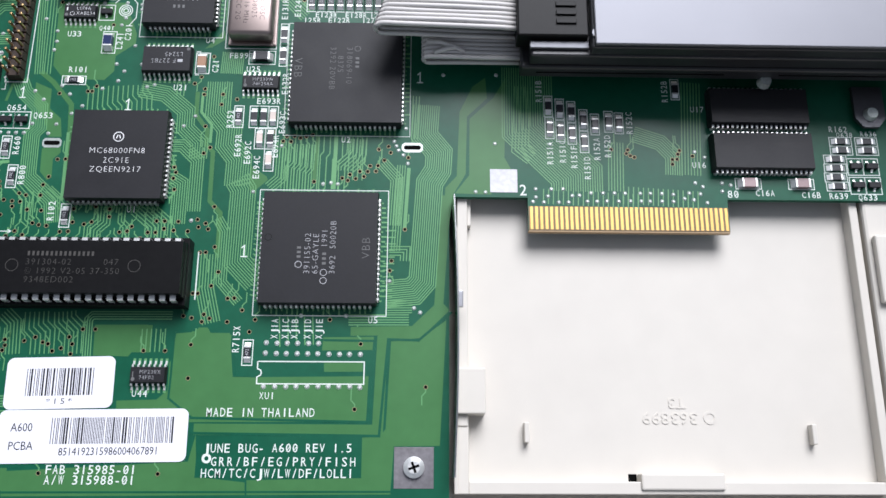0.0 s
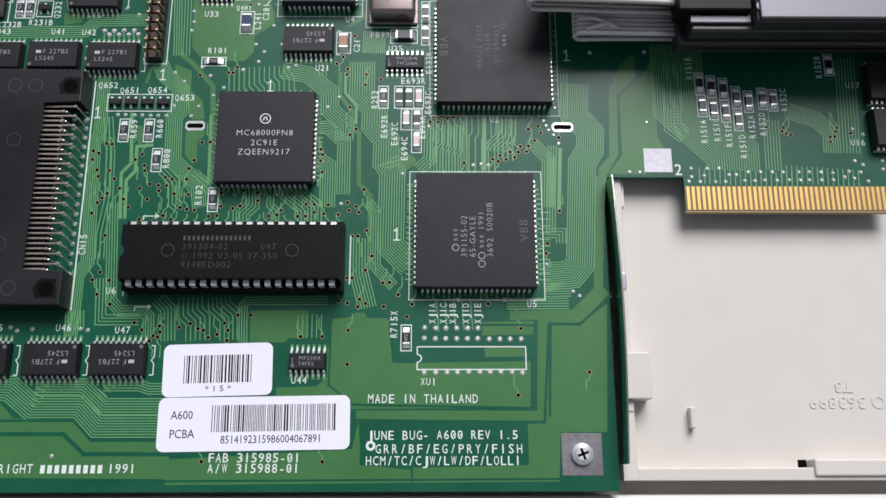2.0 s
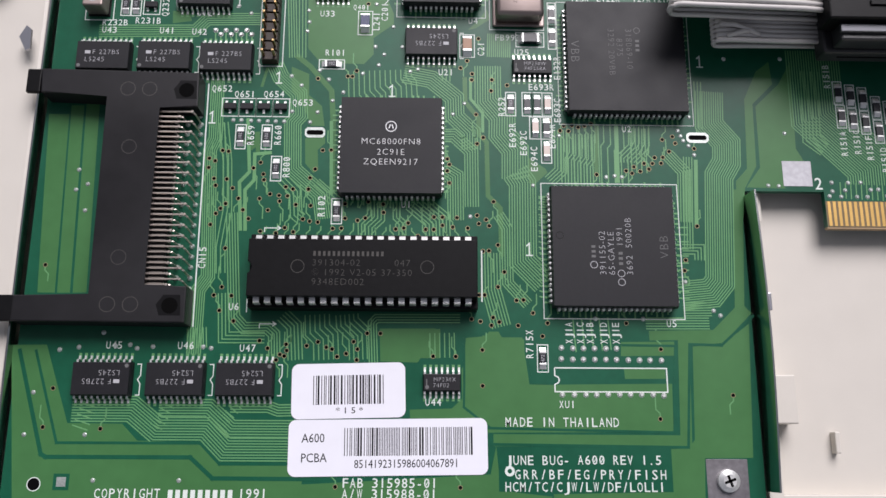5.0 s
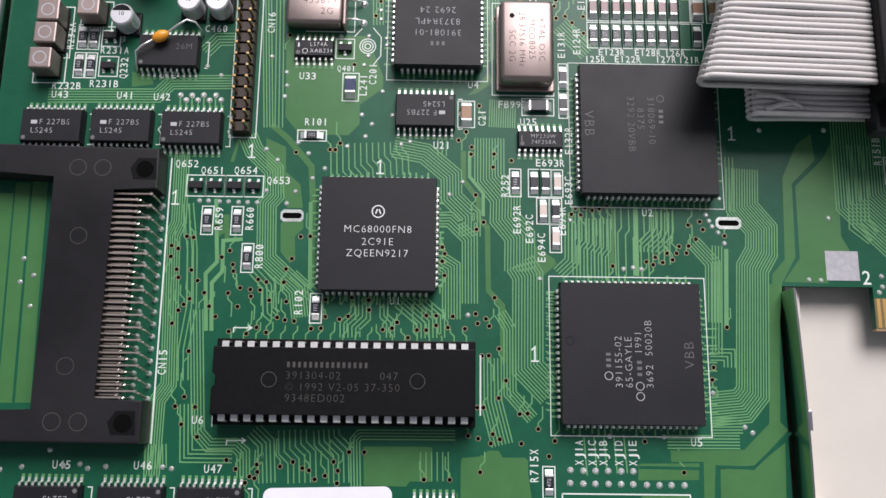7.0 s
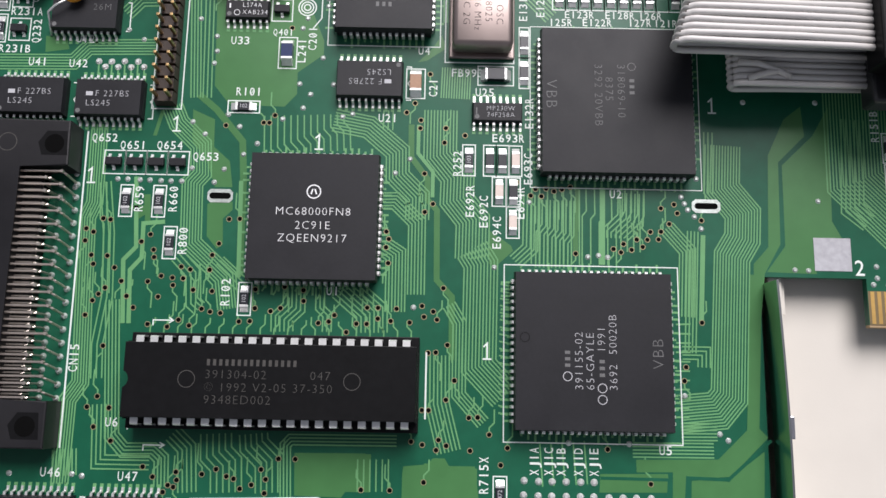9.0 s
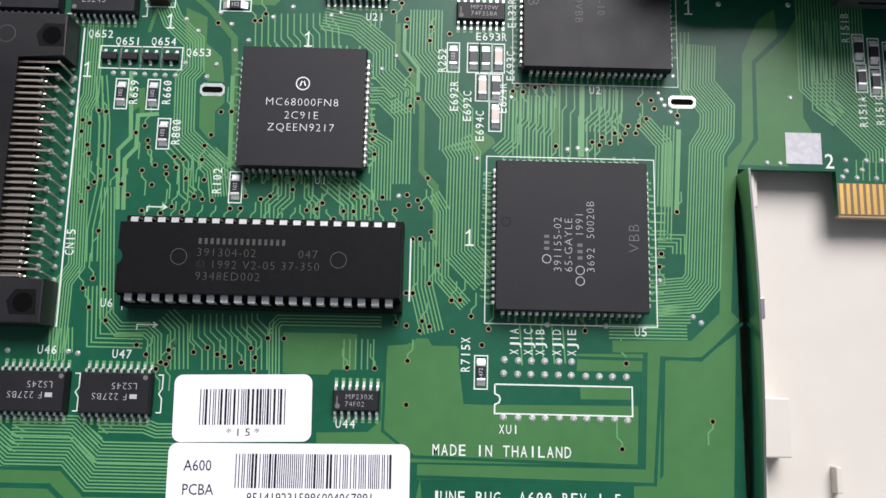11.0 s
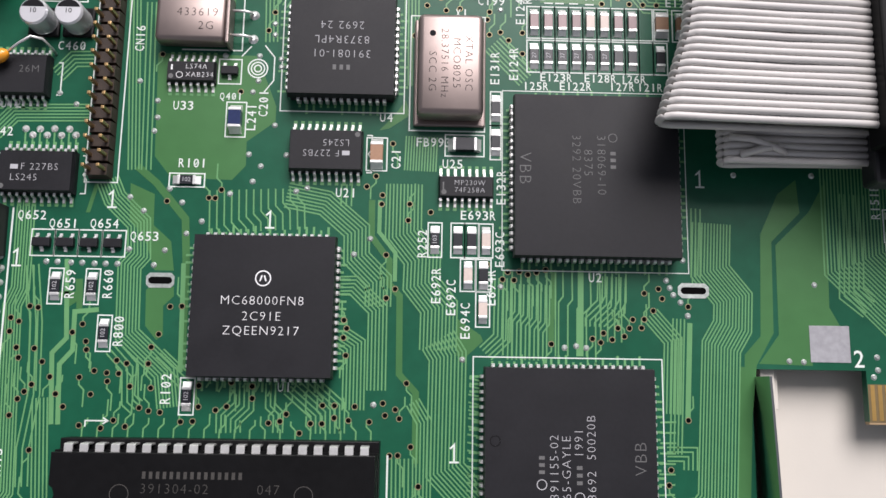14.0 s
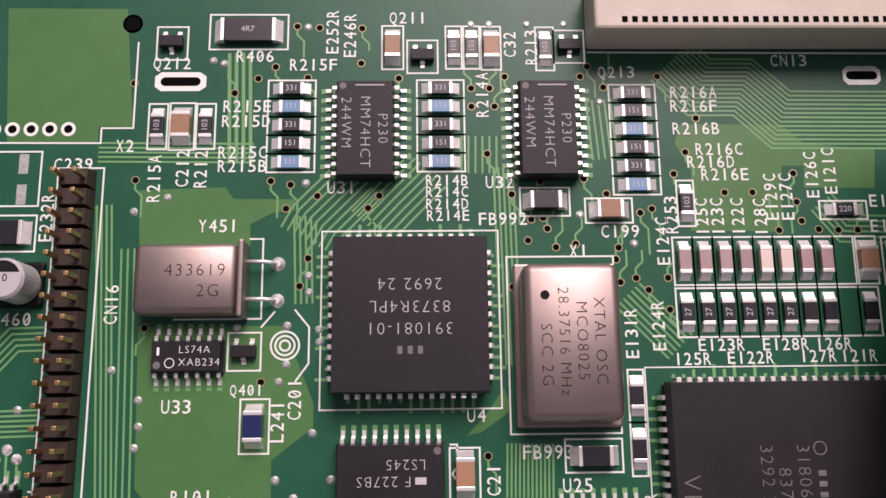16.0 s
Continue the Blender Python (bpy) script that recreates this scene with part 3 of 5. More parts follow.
bus(6, 1.1, 0.26, [(-22.5, -3.6), (-22.4, -9.2)])
bus(7, 0.7, 0.26, [(-11.3, 15.1), (-11.2, 6.4), (-9.0, -2.1)])
bus(5, 2.0, 0.26, [(11.3, 0.0), (11.8, -7.5)])
bus(4, 0.62, 0.26, [(-61.3, 100.6), (-59.0, 63.7)])
bus(3, 0.8, 0.26, [(-58.0, 95.0), (-56.8, 63.7)])
bus(4, 0.7, 0.26, [(-36.5, 99.0), (-36.1, 87.9)])
bus(5, 0.62, 0.26, [(-11.1, 105.3), (-10.7, 80.2)])
bus(5, 0.8, 0.26, [(1.5, 114.4), (2.1, 106.3)])
bus(6, 0.9, 0.26, [(-14.1, 109.5), (-14.2, 104.5)])
bus(7, 0.7, 0.26, [(4.0, 88.7), (10.2, 82.2)])
bus(12, 0.5, 0.26, [(-8.7, 70.8), (-8.9, 64.5)])
bus(6, 0.7, 0.26, [(29.6, 100.5), (32.3, 97.0), (39.1, 96.8)])
bus(5, 0.7, 0.26, [(-73.7, 80.7), (-71.0, 83.8), (-67.5, 83.9)])
pour([(-118.4, -6.9), (-110.6, -6.8), (-104.3, -23.9), (-92.4, -24.0), (-88.8, -27.6), (-74.8, -28.0), (-70.5, -32.7), (-52.8, -32.6), (-52.7, -41.0), (-114.3, -40.4)])
pour([(-75.5, 127.3), (-60.0, 127.2), (-58.4, 110.9), (-62.7, 110.9), (-62.6, 108.7), (-74.1, 108.8)])
pour([(-56.6, 94.6), (-57.0, 102.5), (-46.3, 102.8), (-45.2, 101.3), (-37.5, 101.2), (-37.5, 99.8), (-40.3, 99.4), (-43.0, 98.0), (-42.9, 94.5)])
pour([(12.0, 111.0), (25.4, 110.9), (28.1, 108.3), (37.3, 107.5), (36.7, 102.3), (27.5, 102.4), (27.8, 105.3), (24.9, 105.3), (24.2, 96.6), (12.5, 96.8), (13.1, 104.7), (11.2, 108.4)])
channel(0.6, [(-112.8, -8.2), (-106.2, -28.1), (-75.1, -28.1), (-70.7, -32.5), (-51.9, -32.5)])
channel(0.9, [(-116.4, -8.2), (-109.3, -30.5), (-108.2, -31.1), (-77.1, -31.1), (-72.0, -35.5), (-50.5, -35.6)])
# left of and below the long chip
bus(5, 0.62, 0.26, [(-71.5, 24.2), (-69.5, -0.3), (-67.1, -2.8), (-61.9, -2.7), (-60.3, -4.1), (-60.0, -9.0)])
bus(5, 0.8, 0.26, [(-58.6, 0.3), (-55.9, -2.2), (-55.3, -9.9)])
bus(6, 1.1, 0.26, [(-50.8, 0.4), (-50.6, -3.1), (-48.7, -4.9), (-48.4, -9.8)])
bus(6, 1.0, 0.26, [(-44.1, 0.5), (-43.9, -1.5), (-41.0, -4.2), (-40.7, -9.7)])
bus(4, 0.6, 0.26, [(-37.8, -11.4), (-38.3, -1.4), (-37.4, -0.4), (-18.4, -0.3)])
# beside the card slot
bus(7, 0.5, 0.26, [(-76.9, 58.0), (-76.5, 42.5), (-77.6, 39.6), (-76.0, 9.0), (-78.0, 5.8), (-78.0, -8.8)])
bus(8, 0.55, 0.26, [(-63.3, 61.8), (-61.8, 58.5), (-57.3, 54.2), (-56.9, 48.6), (-58.4, 46.8), (-57.9, 35.0), (-51.0, 28.8), (-50.1, 22.9)])
bus(1, 0, 0.8, [(-69.1, 47.7), (-68.0, 34.2), (-70.2, 31.7), (-69.3, 19.9)])
bus(1, 0, 0.8, [(-63.0, 39.1), (-67.0, 38.7), (-66.8, 32.2), (-68.8, 29.8), (-68.2, 19.9)])
bus(4, 0.9, 0.26, [(-60.2, 32.7), (-57.0, 29.4), (-56.6, 23.9), (-55.4, 22.9)])
bus(2, 1.2, 0.26, [(-75.2, 46.5), (-74.6, 39.7), (-73.8, 38.6), (-72.9, 25.3)])
bus(13, 1.27, 0.26, [(-36.3, 53.2), (-36.4, 54.8), (-37.7, 56.2), (-37.9, 60.6)])
# the fan below the three small chips
bus(10, 0.6, 0.26, [(-103.6, -20.8), (-90.5, -20.8), (-84.8, -25.3), (-74.3, -25.3), (-69.8, -29.7), (-53.9, -29.7)])
bus(7, 0.6, 0.26, [(-84.7, -20.5), (-73.7, -20.5), (-68.6, -25.0), (-54.2, -25.0)])
bus(5, 0.6, 0.26, [(-69.1, -20.2), (-60.8, -20.2), (-58.6, -21.0), (-54.4, -20.9)])
bus(6, 0.6, 0.26, [(-106.6, 70.1), (-83.2, 70.5), (-80.5, 73.6), (-67.5, 73.9)])
bus(4, 2.52, 0.3, [(-74.5, 70.7), (-74.4, 67.2)])
bus(4, 2.52, 0.3, [(-73.2, 69.6), (-73.1, 67.2)])
# behind the pin header and under the ivory socket
bus(5, 0.62, 0.26, [(-62.5, 107.5), (-42.9, 107.3)])
bus(4, 0.9, 0.45, [(-45.1, 121.0), (-44.6, 106.0)])
bus(9, 0.9, 0.26, [(-29.1, 104.0), (-34.7, 98.3), (-36.0, 95.9)])
bus(8, 0.9, 0.26, [(-20.7, 105.0), (-24.9, 100.7), (-28.0, 97.4)])
bus(14, 0.6, 0.26, [(11.5, 119.8), (14.9, 116.1), (20.7, 116.1), (25.4, 111.6), (40.0, 111.5)])
vias("tin", [(-112.4, -17.3), (-100.3, -26.4), (-113.4, -26.4), (-97.6, -36.0), (-79.2, -36.0), (-107.7, -7.9), (-92.3, -17.6), (-95.4, -7.0), (-90.6, -7.5), (-74.2, -7.4)])
vias("dome", [(-78.3, 70.7), (-75.8, 70.7), (-73.3, 70.8), (-70.7, 70.8), (-77.0, 69.6), (-74.5, 69.6), (-72.0, 69.6), (-69.5, 69.7)])
vias("bare", [(-14.5, 49.4), (-12.8, 43.5), (-14.3, 41.9), (-21.4, 38.0), (-20.9, 36.6), (-21.4, 35.0), (-20.9, 32.0), (-10.5, 27.5), (-24.5, 23.6), (-22.5, 23.6), (-19.1, 23.5), (-33.4, 20.6), (-31.5, 20.9), (-30.5, 22.1), (-36.4, 26.6), (-36.3, 24.6), (-26.4, 20.6), (-24.5, 20.6), (-22.5, 21.6), (-20.1, 21.2), (-16.6, 21.0), (-14.4, 24.1), (-14.0, 22.1), (-12.3, 23.1), (-11.6, 21.6), (-9.6, 17.0), (-13.1, 15.5), (-11.7, 15.6)])
vias("bare", [(5.7, 45.5), (6.6, 46.8), (7.7, 45.4), (8.6, 46.9), (10.1, 46.4), (11.6, 46.8), (13.2, 47.3), (14.1, 34.5), (21.2, 35.5), (23.1, 36.5), (22.6, 34.9), (25.6, 37.4), (24.6, 35.4), (26.7, 36.0), (27.6, 37.4), (28.2, 38.9), (30.2, 39.0), (29.7, 37.5), (30.3, 43.5), (32.8, 44.3), (31.8, 40.5), (37.9, 41.3), (37.3, 22.0), (33.4, 42.6), (-10.8, 55.6), (-6.9, 57.1), (-10.6, 58.5), (-15.5, 58.4)])
vias("tin", [(-17.3, 52.2), (-20.1, 49.4), (-1.1, 31.6), (-16.0, 23.8), (34.2, 45.8), (35.4, 43.3), (36.6, 42.0), (37.8, 39.7), (18.4, 34.2), (20.1, 33.9), (16.4, 33.9)])
vias("bare", [(-8.2, 10.6), (-9.7, 7.1), (-5.5, 4.0), (-3.9, 4.1), (1.5, -1.2), (-1.8, 1.1), (-13.8, -0.9), (-10.9, -0.0), (-9.5, -1.0), (-11.3, -1.8), (-39.4, -3.8), (-36.4, -3.8), (-50.4, -5.8), (-52.9, -6.7), (-48.5, -7.0), (-42.4, -5.7), (-41.5, -7.4), (-46.0, -9.1), (-44.0, -8.4), (-41.6, -9.8), (-59.6, -9.9), (-57.8, -9.0), (-57.3, -7.8), (-58.8, -8.7), (-61.6, -7.3), (-63.5, -5.6), (-69.6, -1.2), (-15.8, -0.4), (-24.5, -8.9), (-19.4, -8.9), (-13.4, -7.4), (-13.4, -15.4), (-14.0, 5.2), (-12.8, 5.2), (-57.5, -6.4)])
vias("bare", [(-69.0, 24.9), (-63.2, 24.9), (-67.6, 22.8), (-64.7, 19.8), (-57.1, 19.7), (-56.8, 26.3), (-55.0, 22.8), (-53.4, 22.3), (-51.5, 22.1), (-48.0, 20.6), (-46.0, 20.7), (-45.3, 26.6), (-42.3, 22.6), (-40.5, 23.2), (-39.9, 27.2), (-28.2, 19.0)])
vias("bare", [(-51.0, 39.8), (-49.0, 39.9), (-52.6, 35.1), (-53.7, 32.9), (-54.0, 30.1), (-57.6, 30.1), (-59.3, 30.6), (-60.8, 28.5), (-58.8, 28.4), (-60.6, 27.1), (-53.3, 26.1), (-62.9, 28.8), (-65.3, 27.7), (-64.7, 33.7), (-64.5, 32.3), (-65.5, 36.6), (-67.1, 35.2), (-59.1, 20.7), (-61.1, 19.4), (-45.2, 23.1), (-52.8, 58.2)])
vias("tin", [(-59.2, 58.8), (-56.7, 56.4), (-49.1, 52.5), (-52.6, 49.5), (-58.7, 49.6), (-42.0, 59.7), (-36.9, 64.8), (-38.2, 62.0), (-39.1, 66.9), (-32.5, 66.9), (-28.6, 61.0), (-30.5, 60.4), (-52.5, 60.4), (-50.2, 58.0), (-46.6, 54.7), (-68.4, 47.1), (-66.5, 47.1), (-64.4, 47.0), (-62.5, 47.0), (-60.5, 47.0)])
vias("bare", [(-45.6, 58.9), (-44.5, 58.9), (-43.5, 60.4), (-16.6, 63.4), (-15.4, 60.0), (-18.2, 61.5)])
vias("bare", [(-77.6, 37.5), (-76.2, 36.9), (-77.6, 35.2), (-76.2, 32.5), (-75.7, 30.8), (-73.2, 32.4), (-74.6, 39.5), (-73.2, 39.3), (-73.1, 26.4), (-74.2, 25.2), (-75.2, 24.0), (-76.3, 21.3), (-71.7, 30.2), (-70.2, 27.7), (-72.5, 15.7), (-72.7, 6.6), (-74.4, 4.7), (-70.4, 4.6), (-72.9, 1.2), (-47.2, -7.4)])
vias("tin", [(-103.5, -7.3), (-92.2, -6.7), (-87.1, -7.1), (-76.0, -7.1), (-98.3, -4.0), (-80.4, 48.0), (-80.5, 45.4), (-108.0, 29.4), (-107.8, 34.3), (-105.4, 30.8), (-105.4, 24.4), (-54.3, 46.9), (-72.6, 47.2), (-70.7, 47.2)])
vias("bare", [(34.1, 13.8), (33.7, 11.3), (27.1, -7.0), (19.5, -1.1)])
vias("tin", [(33.7, 8.6), (39.8, 1.9), (41.3, 0.8), (55.1, 32.2), (57.6, 32.1), (69.6, 29.7), (12.5, -0.1), (23.4, -0.1)])
vias("dome", [(4.5, -6.8), (7.1, -6.9), (9.5, -6.9), (12.0, -6.9), (14.6, -6.9), (17.0, -6.9), (4.4, -9.3), (7.0, -9.4), (9.4, -9.4), (12.0, -9.4), (14.5, -9.4), (16.9, -9.4), (19.6, -9.5), (22.1, -9.5), (24.5, -9.5), (27.1, -9.5)])
vias("dome", [(4.4, -17.3), (7.1, -17.3), (9.7, -17.3), (12.1, -17.3), (14.7, -17.2), (17.3, -17.2), (19.7, -17.2), (22.2, -17.2), (24.8, -17.2), (27.2, -17.4)])
vias("bare", [(26.1, -22.5), (0.3, -4.2), (-18.4, -37.3), (-45.5, -37.2), (42.8, -17.2)])
vias("bare", [(-5.2, -1.8)])
vias("bare", [(-113.0, 11.4), (-109.5, -24.8), (-97.0, -25.1), (-108.2, -16.4)])
vias("tin", [(60.2, 45.5), (74.5, 45.5), (70.4, 33.1), (70.4, 30.9), (74.4, 33.1), (72.4, 29.6), (73.5, 31.2), (76.2, 29.6), (77.4, 33.2), (78.7, 29.6), (79.7, 31.4), (81.5, 31.5), (84.5, 32.2), (83.5, 29.9), (86.0, 29.9), (87.6, 32.2), (88.5, 30.0), (90.5, 32.2), (91.5, 30.0), (93.2, 32.2), (94.5, 30.1), (97.1, 32.2), (97.3, 30.1), (99.5, 30.1), (99.7, 32.2), (102.7, 32.2), (102.6, 30.1), (105.6, 32.0), (105.5, 30.1), (109.7, 32.4), (108.4, 30.9), (112.6, 32.2), (110.8, 30.6), (114.2, 29.8), (111.5, 35.2), (113.4, 34.2), (118.4, 35.2), (120.6, 34.7), (118.3, 33.0), (112.0, 43.8)])
vias("tin", [(114.5, 42.3)])
vias("bare", [(94.6, 44.1), (94.2, 43.1), (95.2, 42.5), (96.2, 42.1), (108.1, 44.1), (107.6, 43.1), (107.3, 41.7), (106.1, 41.6), (106.0, 40.3), (111.4, 42.6), (90.3, 44.2)])
vias("bare", [(-57.6, 103.8), (-38.6, 100.0), (-40.6, 103.6), (-38.1, 103.1), (-34.7, 101.6), (-26.9, 101.6), (-28.3, 100.0), (-45.6, 115.4), (-42.6, 117.4), (-40.4, 119.0), (-37.7, 124.7), (-34.8, 124.5), (-29.2, 124.4), (-29.3, 119.5), (-24.4, 117.4), (-36.2, 117.5), (-58.5, 116.8)])
vias("tin", [(-53.5, 101.5), (-57.6, 99.7), (-48.5, 119.9), (-47.1, 119.5), (-36.2, 103.3), (-36.3, 124.6)])
vias("bare", [(-15.0, 116.0), (-12.6, 116.0), (-15.0, 113.5), (-12.0, 113.5), (-10.6, 117.6), (-13.1, 107.1), (-0.8, 103.7), (-0.7, 117.6), (0.3, 119.0), (-6.4, 103.4), (-10.1, 101.7), (-7.7, 98.4), (-6.2, 98.6), (-5.7, 97.2), (-8.2, 95.7), (-4.7, 94.8), (-2.2, 95.2), (3.2, 94.7), (6.2, 99.2), (7.7, 99.7), (2.0, 101.7), (14.2, 111.8), (12.5, 107.2), (10.8, 104.3), (20.8, 101.8), (17.2, 101.8), (26.3, 104.3), (26.4, 100.5), (28.9, 96.9), (31.4, 96.8), (33.9, 96.8), (23.8, 96.8), (26.8, 98.0), (2.3, 116.1), (9.5, 117.6)])
vias("tin", [(-1.5, 99.0), (5.2, 95.2), (-14.9, 125.0), (-12.5, 125.0), (-7.5, 125.0), (-2.6, 125.0), (1.7, 114.1)])
vias("tin", [(-34.8, 72.3), (-35.6, 91.4), (-35.5, 89.3), (-44.2, 85.1), (-59.1, 80.0), (-55.7, 76.4), (-55.5, 73.3), (-55.9, 70.8), (-69.9, 75.4), (-73.0, 77.4), (-38.1, 85.2), (-39.0, 78.4), (-34.2, 84.7), (-34.1, 83.2), (-38.1, 80.5)])
vias("bare", [(-35.7, 93.6), (-36.7, 90.1), (-55.4, 85.1), (-41.1, 78.4), (-13.8, 69.4)])
vias("bare", [(5.2, 90.8), (6.7, 89.3), (3.2, 90.3), (9.2, 86.8), (9.2, 90.8), (2.8, 93.2), (-10.3, 89.8)])
vias("bare", [(3.0, 48.0)])
vias("tin", [(5.4, 44.2), (37.2, 49.4), (46.8, 64.9), (60.8, 65.1), (34.8, 44.5)])
silk("Y451", -47.0, 97.7, 1.9, 0)
silk("CN16", -59.5, 88.0, 1.9, 90)
silk("U33", -51.1, 75.5, 1.9, 0)
silk("L241", -38.9, 73.7, 1.9, 90)
silk("C201", -36.9, 76.3, 1.9, 90)
silk("U4", -15.1, 74.1, 1.9, 0)
silk("R101", -48.8, 65.0, 1.9, 0)
silk("C460", -71.6, 86.2, 1.9, 0)
silk("U12", -81.3, 75.2, 1.9, 0)
silk("U42", -82.2, 70.1, 1.9, 0)
silk("Q401", -42.8, 77.4, 1.3, 0)
silk("E232R", -68.2, 99.0, 1.9, 90)
silk("C239", -65.5, 105.8, 1.9, 0)
silk("C21", -13.1, 66.6, 1.9, 90)
silk("FB993", -6.6, 69.7, 1.9, 0)
silk("Q652", -75.7, 55.2, 1.9, 0)
silk("Q651", -70.2, 53.8, 1.9, 0)
silk("Q654", -63.2, 53.9, 1.9, 0)
silk("Q653", -56.2, 51.8, 1.9, 0)
silk("R659", -68.1, 43.4, 1.9, 90)
silk("R660", -61.7, 43.5, 1.9, 90)
silk("1", -77.6, 47.8, 3.1, 0)
silk("1", -62.2, 58.3, 3.1, 0)
silk("1", -34.8, 55.2, 3.1, 0)
silk("R800", -59.3, 35.5, 2.0, 90)
silk("R102", -50.7, 26.0, 2.0, 90)
silk("U1", -31.0, 26.5, 1.9, 0)
silk("U21", -21.8, 60.2, 1.9, 0)
silk("U2", 21.8, 46.0, 1.9, 0)
silk("1", 40.7, 64.0, 3.1, 0)
silk("E693R", 1.4, 56.6, 1.9, 0)
silk("E693C", 5.3, 50.7, 1.9, 90)
silk("E692R", -5.7, 44.2, 1.9, 90)
silk("E692C", -3.1, 42.2, 1.9, 90)
silk("E694C", -0.6, 38.2, 1.9, 90)
silk("E694R", 3.8, 44.0, 1.9, 90)
silk("E132R", 5.5, 61.8, 1.9, 90)
silk("R252", -8.2, 51.5, 1.9, 90)
silk("U25", -3.2, 65.8, 1.9, 0)
silk("U43", -104.1, 70.3, 1.9, 0)
silk("U41", -90.1, 70.3, 1.9, 0)
silk("R232B", -102.9, 72.3, 1.9, 0)
silk("R231B", -94.9, 72.9, 1.9, 0)
silk("CN15", -77.5, 13.4, 2.0, 90)
silk("R231A", -93.3, 80.7, 1.9, 0)
silk("R232A", -103.0, 84.0, 1.9, 90)
silk("Q232", -90.9, 76.7, 1.9, 90)
silk("Q231", -91.8, 84.3, 1.0, 90)
silk("U45", -95.7, -6.9, 1.9, 0)
silk("U46", -79.8, -6.9, 1.9, 0)
silk("U47", -66.0, -7.4, 1.9, 0)
silk("U6", -69.7, 2.0, 1.9, 0)
silk("U44", -24.4, -19.1, 1.9, 0)
silk("1", -2.3, 16.0, 3.1, 0)
silk("R715X", -2.6, -6.0, 2.0, 90)
silk("XJ1A", 6.4, -3.4, 1.9, 90)
silk("XJ1C", 9.0, -3.4, 1.9, 90)
silk("XJ1B", 11.2, -3.4, 1.9, 90)
silk("XJ1D", 14.3, -3.4, 1.9, 90)
silk("XJ1E", 17.1, -3.4, 1.9, 90)
silk("U5", 29.9, -1.2, 1.9, 0)
silk("XU1", 5.4, -19.5, 1.9, 0)
silk("MADE IN THAILAND", 4.2, -23.4, 2.1, 0)
silk("JUNE BUG", -2.2, -31.6, 2.5, 0)
silk("- A600 REV 1.5", 15.0, -31.5, 2.2, 0)
silk("GRR/BF/EG/PRY/FISH", 10.1, -34.6, 2.4, 0)
silk("HCM/TC/CJW/LW/DF/LOLLI", 8.8, -37.2, 2.3, 0)
silk("FAB 315985-01", -33.7, -36.5, 2.1, 0)
silk("A/W 315988-01", -33.8, -38.8, 2.1, 0)
silk("COPYRIGHT", -90.0, -38.8, 2.1, 0)
silk("1991", -63.2, -38.8, 2.1, 0)
silk("R406", -43.1, 120.4, 1.9, 0)
silk("Q212", -53.8, 119.4, 1.9, 0)
silk("R215F", -35.5, 119.2, 1.9, 0)
silk("R215E", -43.9, 113.5, 1.9, 0)
silk("R215D", -44.0, 111.5, 1.9, 0)
silk("R215C", -44.3, 107.3, 1.9, 0)
silk("R215B", -44.3, 105.5, 1.9, 0)
silk("X2", -59.2, 108.2, 1.9, 0)
silk("R215A", -55.2, 104.0, 1.9, 90)
silk("C212", -51.7, 105.3, 1.9, 90)
silk("R212", -49.4, 105.2, 1.9, 90)
silk("U31", -31.7, 102.6, 1.9, 0)
silk("Q211", -23.2, 125.8, 1.9, 0)
silk("E252R", -33.0, 123.9, 1.9, 90)
silk("E246R", -30.7, 123.4, 1.9, 90)
silk("R214B", -18.3, 103.5, 1.7, 0)
silk("R214C", -18.3, 102.0, 1.7, 0)
silk("R214D", -18.3, 100.4, 1.7, 0)
silk("R214E", -18.2, 98.9, 1.7, 0)
silk("U32", -11.6, 103.2, 1.9, 0)
silk("FB992", -11.3, 98.4, 1.9, 0)
silk("C199", 3.5, 96.7, 1.9, 0)
silk("R214A", -13.5, 115.1, 1.9, 90)
silk("C32", -9.7, 122.1, 1.9, 90)
silk("R213", -6.9, 121.7, 1.9, 90)
silk("Q213", 4.1, 118.1, 1.9, 0)
silk("CN13", 27.1, 119.7, 1.9, 0)
silk("R216A", 14.1, 115.3, 1.9, 0)
silk("R216F", 14.0, 113.4, 1.9, 0)
silk("R216B", 14.1, 110.3, 1.9, 0)
silk("R216C", 16.9, 107.5, 1.9, 0)
silk("R216D", 15.7, 105.8, 1.9, 0)
silk("R216E", 17.4, 104.1, 1.9, 0)
silk("125C", 14.1, 98.6, 1.9, 90)
silk("123C", 16.1, 98.6, 1.9, 90)
silk("122C", 18.7, 98.6, 1.9, 90)
silk("128C", 21.6, 98.5, 1.9, 90)
silk("E129C", 23.2, 101.2, 1.9, 90)
silk("E127C", 25.2, 101.2, 1.9, 90)
silk("E126C", 28.7, 104.1, 1.9, 90)
silk("E121C", 31.1, 104.6, 1.9, 90)
silk("R253", 10.2, 98.9, 1.9, 90)
silk("E199", 38.2, 100.5, 1.9, 0)
silk("E120", 38.0, 97.2, 1.9, 0)
silk("X1", -1.9, 94.2, 1.9, 0)
silk("E124C", 8.9, 95.5, 1.9, 90)
silk("E123R", 15.3, 82.3, 1.8, 0)
silk("E128R", 23.3, 82.3, 1.8, 0)
silk("126R", 29.3, 82.3, 1.8, 0)
silk("125R", 11.6, 80.6, 1.8, 0)
silk("E122R", 18.8, 80.7, 1.8, 0)
silk("127R", 27.2, 80.8, 1.8, 0)
silk("121R", 32.3, 80.8, 1.8, 0)
silk("E131R", 4.3, 83.9, 1.9, 90)
